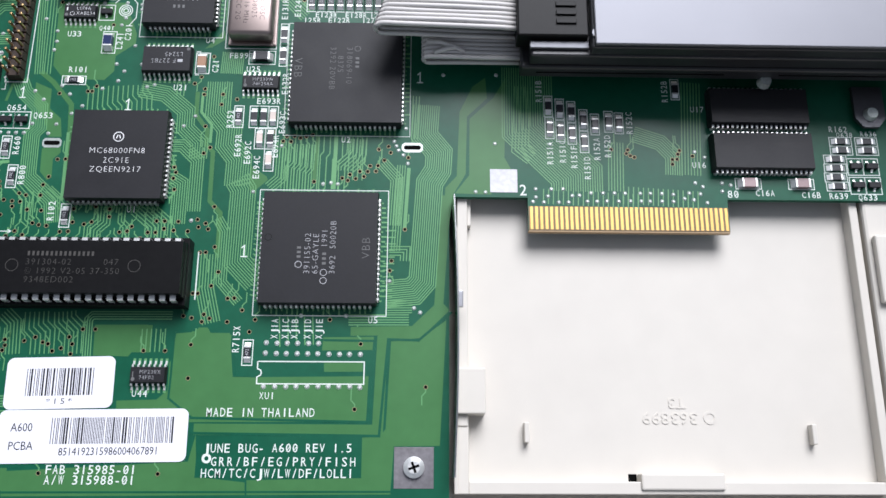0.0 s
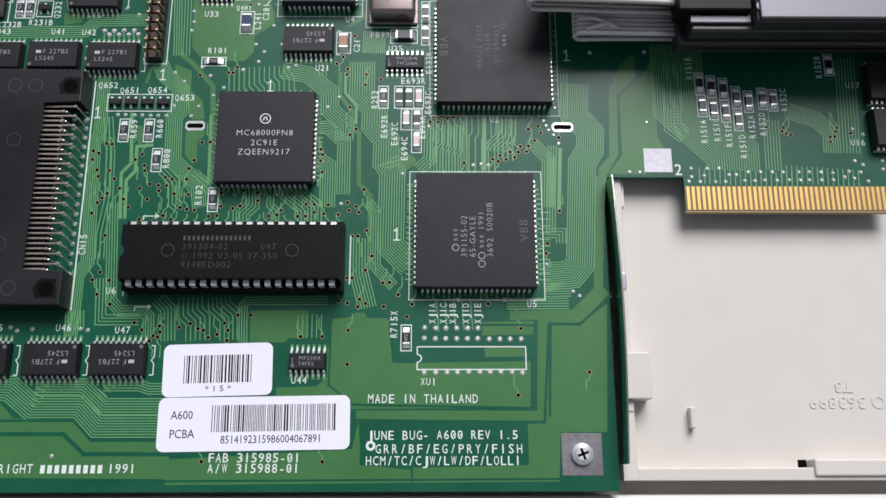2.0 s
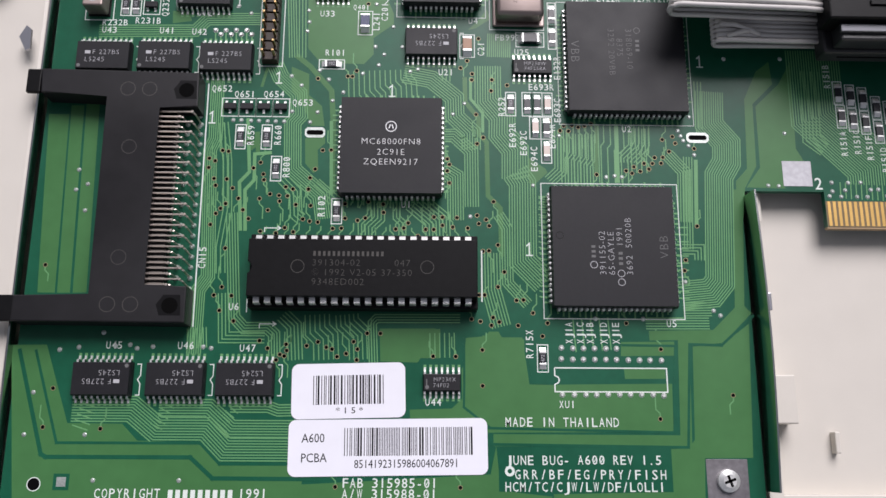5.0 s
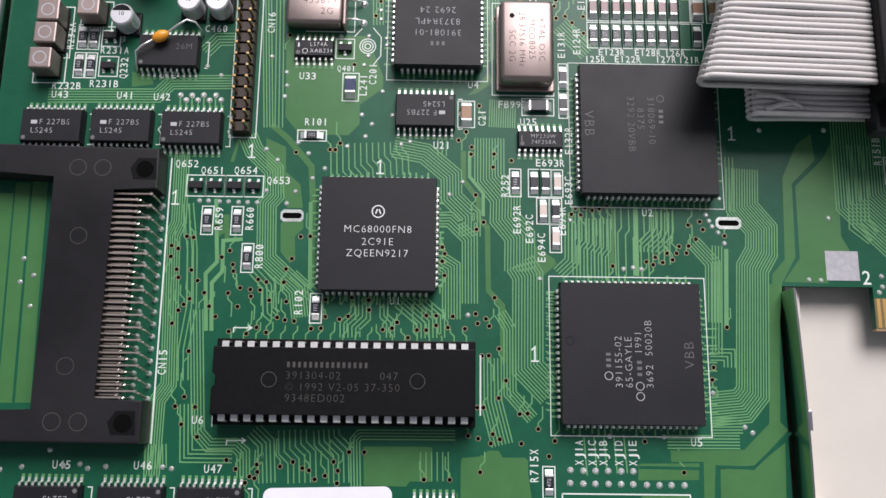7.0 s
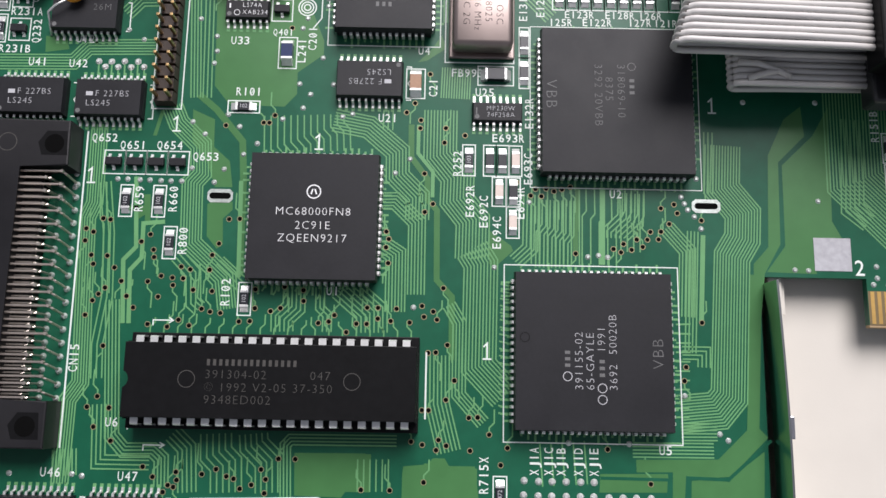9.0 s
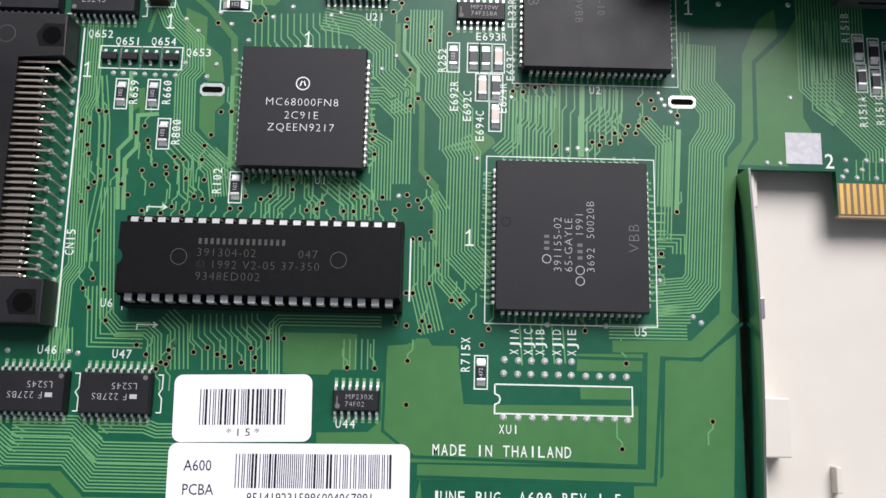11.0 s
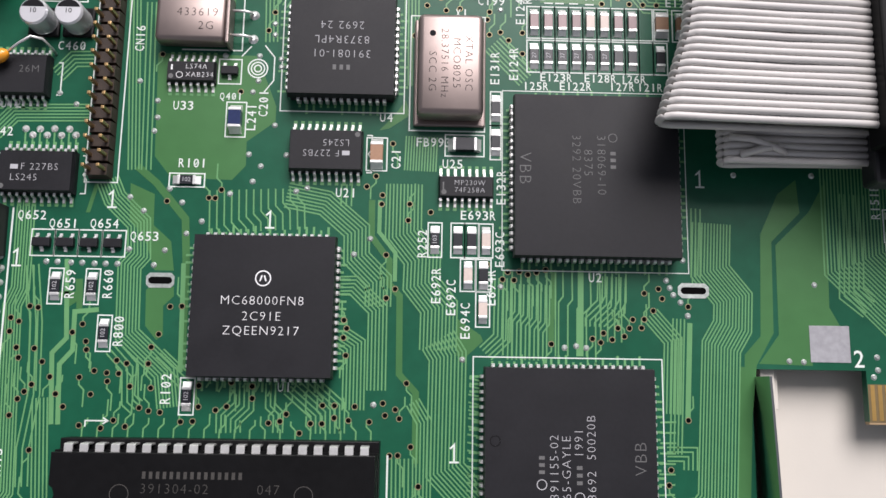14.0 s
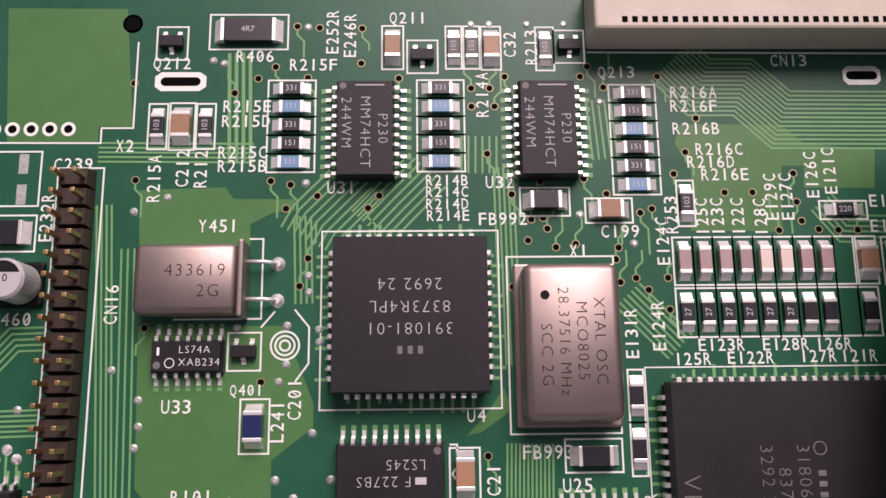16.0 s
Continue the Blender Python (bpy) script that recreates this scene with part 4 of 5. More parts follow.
silk("E124R", 7.7, 84.8, 1.9, 90)
silk("R151B", 72.0, 60.5, 1.9, 90)
silk("R151A", 74.5, 43.0, 1.9, 90)
silk("R151C", 77.8, 43.5, 1.9, 90)
silk("R151F", 80.7, 42.0, 1.9, 90)
silk("R151D", 84.0, 39.0, 1.9, 90)
silk("R152A", 86.7, 44.3, 1.9, 90)
silk("R152D", 89.5, 45.1, 1.9, 90)
silk("R152C", 95.5, 51.7, 1.9, 90)
silk("R152B", 105.4, 60.9, 1.9, 90)
silk("U17", 113.6, 55.7, 1.9, 0)
silk("U16", 112.9, 40.0, 1.9, 0)
silk("80", 121.0, 32.1, 2.4, 0)
silk("2", 67.2, 32.6, 3.6, 0)
silk("C16A", 129.3, 32.5, 1.9, 0)
silk("C16B", 141.2, 32.1, 1.9, 0)
silk("R639", 148.3, 31.9, 1.9, 0)
silk("R162", 150.4, 50.5, 1.9, 0)
silk("Q633", 155.8, 31.6, 1.9, 0)
silk("Q638", 151.9, 48.9, 1.7, 0)
silk("R636", 158.3, 49.3, 1.7, 0)

# ---- chips ----
def j_lead():
    return mesh("lead", ribbon(bmesh.new(), [(-0.4, 2.2), (0.3, 2.2), (0.44, 2.0), (0.44, 0.55), (0.25, 0.12), (-0.3, 0.12)], 0.55, 0.2), TIN)


J_LEAD = j_lead()


def write(ob, z, marks):
    """Markings on a chip: text, x, y, height, material, turn, alignment."""
    for text, tx, ty, high, material, tr, align in marks:
        if text.startswith("#"):
            w = float(text[1:])
            if w > 3:
                n = max(3, round(w / 1.1))
                bars = bmesh.new()
                x0, step = (0 if align == "LEFT" else -w / 2), w / n
                for i in range(n):
                    box(bars, x0 + step * (i + 0.25), -high * 0.42, -0.01, x0 + step * (i + 0.75), high * 0.42, 0.01)
                part("printed_bar", bars, material, ob, at=place(tx, ty, z, tr))
                continue
            part("printed_bar", box(bmesh.new(), 0 if align == "LEFT" else -w / 2, -high * 0.4, -0.01, w if align == "LEFT" else w / 2, high * 0.4, 0.01), material, ob, at=place(tx, ty, z, tr))
        elif text == "o":
            part("printed_ring", ring(bmesh.new(), 0, 0, -0.01, 0.01, high * 0.84, high, 24), material, ob, at=place(tx, ty, z))
        else:
            print_on(ob, text, tx, ty, z, high, material, tr, 1.0, align, spread=1.15, bold=-0.045 * high / 1.5)


def plcc(name, x, y, side, pins, label, marks):
    """A square chip carrier with J-shaped leads on all four sides."""
    ob = thing(name, x, y, 0, label=label, category="microchip")
    h = side / 2
    bm = bmesh.new()
    box(bm, -h, -h, 2.2, h, h, 4.2, 0.0, 0.22)
    box(bm, -h + 0.3, -h + 0.3, 0.0, h - 0.3, h - 0.3, 2.19)
    part("body", bm, EPOXY, ob)
    for k in range(4):
        for i in range(pins):
            s = (i - (pins - 1) / 2) * 1.262
            part("lead", J_LEAD, TIN, ob, at=place(0, 0, 0, 90 * k) @ place(h, s))
            d = Matrix.Rotation(radians(90 * k), 2)
            far = random.choice((1.0, 1.6, 2.2))
            a, b = d @ Vector((h - 0.4, s)), d @ Vector((h + far, s))
            track([(x + a.x, y + a.y), (x + b.x, y + b.y)], 0.4)
    write(ob, 4.215, marks)
    return ob


def soic(name, x, y, length, wide, pins, rz, label, marks):
    """A small outline chip; its long side runs along x before the turn rz."""
    ob = thing(name, x, y, 0, rz, label=label, category="microchip")
    top = 2.5 if wide > 5 else 1.7
    bm = bmesh.new()
    box(bm, -length / 2, -wide / 2, 0.02, length / 2, wide / 2, top * 0.55)
    box(bm, -length / 2, -wide / 2, top * 0.551, length / 2, wide / 2, top, 0.0, 0.25)
    part("body", bm, EPOXY, ob)
    part("pin_mark", cyl(bmesh.new(), -length / 2 + 0.9, -wide / 2 + 0.9, top - 0.01, top + 0.008, 0.45, 14), DIMPRINT, ob)
    mid = top * 0.5
    lead = mesh("lead", ribbon(bmesh.new(), [(-0.2, mid), (0.45, mid), (0.75, 0.14), (1.5, 0.12)], 0.44, 0.22), TIN)
    n = pins // 2
    for k in (0, 1):
        for i in range(n):
            s = (i - (n - 1) / 2) * 1.27
            part("lead", lead, TIN, ob, at=place(0, 0, 0, 90 + 180 * k) @ place(wide / 2, s))
            m = place(x, y, 0, rz) @ place(0, 0, 0, 90 + 180 * k)
            a, b = m @ Vector(((wide / 2 + 0.4) * MM, s * MM, 0)), m @ Vector(((wide / 2 + 2.1) * MM, s * MM, 0))
            track([(a.x / MM, a.y / MM), (b.x / MM, b.y / MM)], 0.62)
    write(ob, top + 0.015, marks)
    return ob


def dip(x, y):
    ob = thing("rom_chip", x, y, 0, label="long black forty pin memory chip in a black socket", category="microchip")
    sock = bmesh.new()
    box(sock, -25.6, -8.4, 0.0, 25.6, -5.6, 4.2, 0.15)
    box(sock, -25.6, 5.6, 0.0, 25.6, 8.4, 4.2, 0.15)
    for sx in (-25.6, -1.5, 22.6):
        box(sock, sx, -5.6, 0.0, sx + 3.0, 5.6, 4.1, 0.1)
    part("socket", sock, PLASTIC, ob, "black plastic socket")
    bm = bmesh.new()
    half = [(-25.4, -6.7), (25.4, -6.7), (25.4, 6.7), (-25.4, 6.7), (-25.4, 1.5), (-24.6, 1.0), (-24.3, 0.0), (-24.6, -1.0), (-25.4, -1.5)]
    prism(bm, half, 4.3, 6.4)
    prism(bm, [(px * 0.994, py * 0.96) for px, py in half], 6.4, 8.2, 0.12)
    part("body", bm, PLASTIC, ob)
    lead = mesh("lead", ribbon(bmesh.new(), [(-0.3, 6.3), (0.75, 6.3), (0.9, 6.1), (1.0, 3.8)], 1.35, 0.25), TIN)
    for k in (0, 1):
        for i in range(20):
            m = place(0, 0, 0, 90 + 180 * k) @ place(6.7, (i - 9.5) * 2.46)
            part("lead", lead, TIN, ob, at=m)
    for i in range(20):
        px = x + (i - 9.5) * 2.52
        a, b, c, j = 0.6, 0.8, ROUTES.uniform(0.6, 1.8), 1 if i < 12 else -1
        track([(px, y + 8.0), (px, y + 9.2 + a), (px + j * b, y + 9.2 + a + b), (px + j * b, y + 9.2 + a + b + c)], 0.26)
    for cx in (-14.3, 14.2):
        part("mould_mark", ring(bmesh.new(), cx, 0.2, 8.19, 8.212, 1.38, 1.5, 24), DARKPRINT, ob)
    write(ob, 8.215, [("#16", -11.2, 3.1, 1.3, DARKPRINT, 0, "LEFT"), ("391304-02", -11.2, 1.0, 1.5, DARKPRINT, 0, "LEFT"), ("047", 8.7, 1.0, 1.5, DARKPRINT, 0, "CENTER"),
                      ("\u00a9 1992 V2-05 37-350", -11.2, -1.2, 1.5, DARKPRINT, 0, "LEFT"), ("9348ED002", -11.2, -3.3, 1.5, DARKPRINT, 0, "LEFT")])
    silk_line([(x - 26.6, y - 8.8), (x - 26.6, y - 2)])
    silk_line([(x + 26.8, y - 6), (x + 26.8, y + 6)], 0.3)
    for yy in (11.0, -11.4):
        silk_line([(x - 23.5, y + yy - 1.0), (x - 23.5, y + yy), (x - 20.0, y + yy)])
        silk_line([(x - 20.6, y + yy + 0.5), (x - 19.8, y + yy), (x - 20.6, y + yy - 0.5)])
    return ob


W, G, D = WHITEPRINT, PRINT, DIMPRINT
plcc("processor_chip", -34.7, 39.9, 24.0, 17, "square black processor chip with white markings", [
    ("MC68000FN8", 0, 0.7, 1.5, W, 0, "CENTER"), ("2C91E", 0, -1.9, 1.5, W, 0, "CENTER"), ("ZQEEN9217", 0, -4.3, 1.5, W, 0, "CENTER"),
    ("o", 0, 4.5, 1.35, W, 0, ""), ("#0.25", -0.35, 4.5, 1.3, W, -18, ""), ("#0.25", 0.35, 4.5, 1.3, W, 18, "")])
plcc("custom_chip", 16.6, 16.2, 28.5, 21, "large square black custom chip with grey markings", [
    ("o", -4.8, -4.6, 0.85, G, 0, ""), ("#3.4", -4.8, -3.2, 1.1, D, 90, "LEFT"), ("391155-02", -2.7, -7.0, 1.45, G, 90, "LEFT"), ("65-GAYLE", -0.7, -7.0, 1.45, G, 90, "LEFT"),
    ("o", 1.35, -8.6, 0.85, G, 0, ""), ("o", 1.35, -6.6, 0.85, G, 0, ""), ("#3.6", 1.35, -4.9, 1.1, D, 90, "LEFT"), ("1991", 1.35, -0.3, 1.45, G, 90, "LEFT"),
    ("3692  50020B", 3.4, -7.0, 1.45, G, 90, "LEFT"), ("VBB", 11.5, -3.1, 2.0, D, 90, "LEFT"), ("o", -12.4, 2.2, 0.9, PLASTIC, 0, "")])
plcc("custom_chip", 21.7, 63.4, 28.9, 21, "large square black custom chip half under the grey cable", [
    ("o", 2.7, 6.6, 0.8, D, 0, ""), ("#3.6", 2.7, 4.4, 1.1, D, -90, "LEFT"), ("318069-10", 0.6, 7.1, 1.5, D, -90, "LEFT"), ("8375", -1.7, 4.5, 1.5, D, -90, "LEFT"),
    ("3292 20VBB", -3.7, 7.1, 1.5, D, -90, "LEFT"), ("VBB", -12.6, 3.8, 2.1, D, -90, "LEFT")])
plcc("custom_chip", -23.0, 86.2, 18.9, 13, "square black chip with upside down white markings", [
    ("2692 24", 0, 3.5, 1.45, G, 180, "CENTER"), ("8373R4PL", 0, 0.8, 1.45, G, 180, "CENTER"), ("391081-01", 0, -1.8, 1.45, G, 180, "CENTER"), ("#3.6", 0, -4.4, 1.1, D, 180, "")])
dip(-40.2, 9.6)
LS = [("#1.3", -4.2, 0.6, 1.0, G, 0, "LEFT"), ("F 227BS", -2.5, 0.6, 1.2, G, 0, "LEFT"), ("LS245", -4.2, -1.3, 1.2, G, 0, "LEFT")]
ROWS_OF_CHIPS = ((-104.2, 62.6, 0), (-89.7, 62.8, 0), (-74.9, 62.6, 0), (-97.2, -14.4, 180), (-81.2, -14.4, 180), (-66.0, -14.4, 180), (-25.4, 67.4, 180))
for x, y, r in ROWS_OF_CHIPS:
    ob = soic("buffer_chip", x, y, 12.8, 7.4, 20, r, "small black twenty pin buffer chip with grey markings", LS)
    tagged(ob, group="buffer chips beside the card slot" if x < -60 else "")
    s = 1 if r == 0 else -1
    sx = x + 7.0
    silk_line([(sx, y + 3.4), (sx + 0.9, y + 3.4), (sx + 0.9, y + 0.9), (sx + 0.3, y), (sx + 0.9, y - 0.9), (sx + 0.9, y - 3.4), (sx, y - 3.4)])
HC = [("P230", 0.2, 2.2, 1.25, G, 0, "CENTER"), ("MM74HCT", 0.6, 0.0, 1.3, G, 0, "CENTER"), ("244WM", -0.6, -2.4, 1.3, G, 0, "CENTER"), ("#0.15", -5.6, 0.6, 4.6, G, 0, "")]
soic("buffer_chip", -28.6, 109.9, 12.8, 7.4, 20, -90, "black twenty pin chip between two banks of resistors", HC)
soic("buffer_chip", -5.4, 109.9, 12.8, 7.4, 20, -90, "black twenty pin chip between two banks of resistors", HC)
soic("logic_chip", -0.8, 61.5, 9.6, 3.9, 16, 0, "small black logic chip with faint markings", [("MP230W", 0.6, 0.6, 0.9, G, 0, "CENTER"), ("74F258A", 0.6, -0.7, 0.9, G, 0, "CENTER"), ("#0.25", -4.0, 0, 1.8, D, 0, "")])
soic("logic_chip", -22.5, -14.8, 8.4, 3.9, 14, 0, "small black logic chip beside the paper label", [("MP230X", 0.6, 0.6, 0.9, G, 0, "CENTER"), ("74F02", -0.2, -0.7, 0.9, G, 0, "CENTER"), ("#0.25", -3.4, 0, 1.8, D, 0, "")])
soic("logic_chip", -49.8, 81.5, 8.6, 3.9, 14, 0, "small black logic chip below the crystal", [("LS74A", 1.0, 0.75, 0.9, W, 0, "CENTER"), ("o", -1.9, -0.8, 0.6, W, 0, ""), ("XAB234", 1.6, -0.75, 0.9, W, 0, "CENTER"), ("#0.3", -3.3, 0.6, 1.2, W, 0, "")])
soic("encoder_chip", -81.0, 80.0, 13.0, 7.4, 20, 0, "black chip under an orange capacitor", [("26M", 1.6, 0.8, 1.3, D, 0, "LEFT")])
silk_line([(-73.6, 83), (-72.9, 83), (-72.9, 77), (-73.6, 77)])
for cx, cy, s in ((16.9, 16.0, 16.15), (21.9, 63.4, 16.3), (-23.0, 86.0, 11.0)):
    silk_box(cx - s, cy - s, cx + s, cy + s, 0.2 if s < 16.2 else 0.16)


# ---- memory chips beside and under the drive ----
def soj(x, y):
    ob = thing("memory_chip", x, y, 0, label="black forty pin memory chip in the shade of the drive", category="microchip")
    bm = bmesh.new()
    box(bm, -12.9, -5.0, 0.0, 12.9, 5.0, 1.9)
    box(bm, -12.9, -5.0, 1.91, 12.9, 5.0, 3.6, 0.0, 0.25)
    part("body", bm, EPOXY, ob)
    for k in (0, 1):
        for i in range(20):
            part("lead", J_LEAD, TIN, ob, at=place(0, 0, -0.1, 90 + 180 * k) @ place(5.3, (i - 9.5) * 1.27))
    return ob


soj(128.8, 43.0)
soj(128.8, 55.5)


# ---- surface mount parts ----
def chip_part(name, x, y, rz, material, label, category, size=(3.2, 1.6, 0.6), frame_size=(6.1, 2.4), mark=None, group=""):
    """A two-ended chip part: a body, two tinned ends and the solder at their feet, within a printed outline."""
    l, w, h = size
    ob = thing(name, x, y, 0, rz, label=label, category=category, group=group)
    part("body", box(bmesh.new(), -l / 2 + 0.45, -w / 2, 0.05, l / 2 - 0.45, w / 2, h, 0.06), material, ob)
    for s in (-1, 1):
        end = bmesh.new()
        box(end, min(s * (l / 2 - 0.5), s * l / 2), -w / 2 - 0.02, 0.0, max(s * (l / 2 - 0.5), s * l / 2), w / 2 + 0.02, h + 0.03, 0.08)
        a, b = s * l / 2, s * (l / 2 + 0.85)
        vs = [end.verts.new(p) for p in ((a, -w / 2, 0), (a, w / 2, 0), (b, w / 2, 0), (b, -w / 2, 0), (a, -w / 2 + 0.1, h * 0.8), (a, w / 2 - 0.1, h * 0.8), (b, w / 2 - 0.1, 0.08), (b, -w / 2 + 0.1, 0.08))]
        for q in ((0, 1, 2, 3), (4, 7, 6, 5), (0, 3, 7, 4), (1, 5, 6, 2), (3, 2, 6, 7), (0, 4, 5, 1)):
            end.faces.new([vs[i] for i in q])
        part("terminal", end, TIN, ob, "tinned end")
    if mark:
        print_on(ob, mark, 0, 0, h + 0.012, 0.75, PRINT, 0 if rz in (0, 180) else 0)
    if frame_size:
        fx, fy = frame_size if rz in (0, 180) else frame_size[::-1]
        silk_box(x - fx / 2, y - fy / 2, x + fx / 2, y + fy / 2)
    return ob


def resistor(x, y, rz, blue=False, mark="103", group="", fr=(6.1, 2.4), shade=False):
    return chip_part("chip_resistor", x, y, rz, BLUE if blue else CERAMIC, ("light blue" if blue else "black") + " chip resistor " + ("in the shade of the drive" if shade else "soldered to the board"), "resistor", (3.2, 1.6, 0.6), fr, mark, group)


def capacitor(x, y, rz, material, look_word, size=(3.2, 1.7, 1.2), fr=(6.1, 2.6), group=""):
    return chip_part("chip_capacitor", x, y, rz, material, look_word + " ceramic chip capacitor soldered to the board", "capacitor", size, fr, None, group)


def transistor(x, y, rz=0, fr=True):
    ob = thing("transistor", x, y, 0, rz, label="tiny black three legged transistor", category="transistor")
    part("body", box(bmesh.new(), -1.5, -0.75, 0.05, 1.5, 0.75, 1.1, 0.1), EPOXY, ob)
    leg = mesh("leg", ribbon(bmesh.new(), [(-0.1, 0.55), (0.2, 0.55), (0.35, 0.1), (0.85, 0.08)], 0.55, 0.14), TIN)
    for lx, k in ((-0.95, 90), (0.95, 90), (0, 270)):
        part("leg", leg, TIN, ob, at=place(lx, 0.75 if k == 90 else -0.75, 0, k))
    if fr:
        silk_box(x - 2.0, y - 2.3, x + 2.0, y + 2.3)
    return ob


for cx, cols in ((-38.2, "kbkkb"), (-19.0, "kbkkb"), (6.0, "kkbkkb")):
    for i, c in enumerate(cols):
        resistor(cx, (115.9 if cx < 0 else 115.2) - 2.48 * i, 0, c == "b", ("331", "151")[i % 2], "resistor bank beside the long chips", (6.1, 2.48))
chip_part("ferrite_bead", -5.9, 100.7, 0, CERAMIC, "dark ferrite bead with silver ends", "ferrite bead", (4.0, 2.2, 1.4), (6.3, 3.7))
chip_part("ferrite_bead", -1.1, 69.3, 0, CERAMIC, "dark ferrite bead with silver ends", "ferrite bead", (4.2, 2.3, 1.4), (6.9, 3.9))
capacitor(2.2, 99.5, 0, TAN, "tan", (3.4, 2.2, 1.3), (6.0, 3.2))
resistor(12.1, 100.4, 90, fr=(6.0, 2.2))
resistor(32.3, 99.4, 0, mark="220")
for i in range(10):
    x = 11.3 + 2.56 * i
    if i != 8:
        m, word = (CREAM, "cream") if i in (4, 5) else (TAN, "tan") if i == 9 else (MAUVE, "mauve")
        capacitor(x + (0.3 if i == 9 else 0), 92.9, 90, m, word, (3.4, 1.5 if i < 9 else 2.3, 1.0), (6.1, 2.56), "row of filter capacitors")
        resistor(x, 86.4, 90, mark="27" if i < 6 else None, group="row of filter resistors", fr=(6.1, 2.56))
    else:
        silk_box(x - 1.28, 89.85, x + 1.28, 95.95)
        silk_box(x - 1.28, 83.35, x + 1.28, 89.45)
capacitor(38.4, 92.8, 90, TAN, "tan", (3.4, 2.3, 1.2), (6.1, 3.4))
transistor(-43.2, 82.1)
chip_part("chip_inductor", -41.7, 73.2, 90, NAVY, "dark blue chip inductor with silver ends", "inductor", (3.6, 2.2, 1.6), (6.4, 3.5))
capacitor(-16.6, 67.4, 90, TAN, "tan", (3.8, 2.2, 1.4), (6.0, 3.6))
resistor(4.4, 76.3, 90, mark=None, fr=(6.3, 1.9))
resistor(4.4, 70.0, 90, mark=None, fr=(6.3, 1.9))
transistor(-53.9, 122.3)
chip_part("power_resistor", -44.0, 123.9, 0, CERAMIC, "large black chip resistor with silver ends", "resistor", (7.2, 3.2, 1.0), (10.2, 4.9), "4R7")
chip_part("power_resistor", -74.3, 97.0, 180, CERAMIC, "large black chip resistor with silver ends", "resistor", (7.0, 3.0, 1.0), (9.6, 4.6), "4R7")
resistor(-55.2, 110.9, 90)
capacitor(-52.1, 110.9, 90, TAN, "tan", (3.4, 2.3, 1.2), (6.3, 3.2))
resistor(-49.1, 110.9, 90)
capacitor(-25.2, 121.7, 90, TAN, "tan", (3.4, 2.0, 1.2), (6.1, 2.8))
transistor(-21.3, 120.4)
resistor(-17.2, 121.7, 90, fr=(6.0, 2.1))
resistor(-14.85, 121.7, 90, fr=(6.0, 2.1))
capacitor(-12.3, 121.6, 90, TAN, "tan", (3.4, 2.0, 1.2), (6.1, 2.6))
resistor(-5.2, 121.5, 90)
transistor(-2.0, 121.8)
resistor(-49.6, 62.0, 0, mark="102")
for i in range(4):
    transistor(-73.45 + 4.03 * i, 50.5)
for x, y in ((-70.6, 43.0), (-64.4, 43.0), (-61.8, 35.1), (-47.2, 24.8)):
    resistor(x, y, 90, mark="102")
resistor(-6.1, 52.2, 90)
for x, k in ((-2.1, 0), (0.3, 0), (2.8, 1)):
    capacitor(x, 52.2, 90, CREAM, "cream", (3.2, 1.5, 0.9), (6.0, 2.4)) if k else resistor(x, 52.2, 90, mark=None)
capacitor(-0.3, 46.1, 90, CREAM, "cream", (3.2, 1.5, 0.9), (5.6, 2.6))
resistor(2.4, 46.1, 90, mark=None, fr=(5.6, 2.6))
capacitor(2.3, 40.2, 90, CREAM, "cream", (3.2, 1.5, 0.9), (6.0, 2.4))
resistor(0.2, -9.2, 90, mark="472")
capacitor(125.2, 35.1, 0, MAUVE, "pinkish", (3.9, 2.4, 1.4), (6.6, 2.8))
capacitor(138.9, 35.1, 0, MAUVE, "pinkish", (3.9, 2.4, 1.4), (6.6, 2.8))
for x, y in ((74.3, 56.2), (74.5, 50.0), (77.3, 55.4), (77.3, 49.2), (80.3, 54.7), (80.3, 48.5), (83.4, 52.4), (83.4, 46.2), (86.4, 51.2), (90.0, 52.0), (92.7, 51.6), (108.1, 61.5)):
    resistor(x, y, 90, mark=None, fr=(5.9, 2.2), shade=True)
for x, y in ((150.6, 47.1), (150.6, 44.6), (148.6, 42.1), (148.4, 39.6), (148.2, 37.1), (148.4, 34.6), (157.4, 47.1), (157.4, 44.6)):
    resistor(x, y, 0, mark=None, fr=(5.8, 2.4))
for x, y in ((153.6, 40.1), (157.7, 40.1), (153.6, 34.9), (157.7, 34.9)):
    transistor(x, y)
for x, y in ((-100.4, 83.8), (-98.0, 83.8), (-100.6, 77.2), (-98.1, 77.2)):
    resistor(x, y, 90, fr=(5.8, 2.3))
for x, y in ((-94.3, 84.0), (-94.3, 77.0)):
    transistor(x, y, 180)

# ---- cans, crystals, capacitors ----
osc = thing("crystal_oscillator", -3.9, 82.6, label="shiny metal crystal oscillator can with dark markings", category="oscillator")
can = bmesh.new()
box(can, -5.8, -9.3, 0.7, 5.8, 9.3, 5.4, 1.1)
part("can", can, CAN, osc, smooth=True)
part("flange", box(bmesh.new(), -6.4, -10.0, 0.0, 6.4, 10.0, 0.7, 0.3), CAN, osc)
write(osc, 5.42, [("XTAL OSC", 3.1, 0.0, 1.35, INK, -90, "CENTER"), ("MCO8025", 1.0, 0.0, 1.35, INK, -90, "CENTER"), ("28.37516 MHz", -1.1, 0.0, 1.3, INK, -90, "CENTER"), ("SCC 2G", -3.2, -1.6, 1.35, INK, -90, "CENTER")])
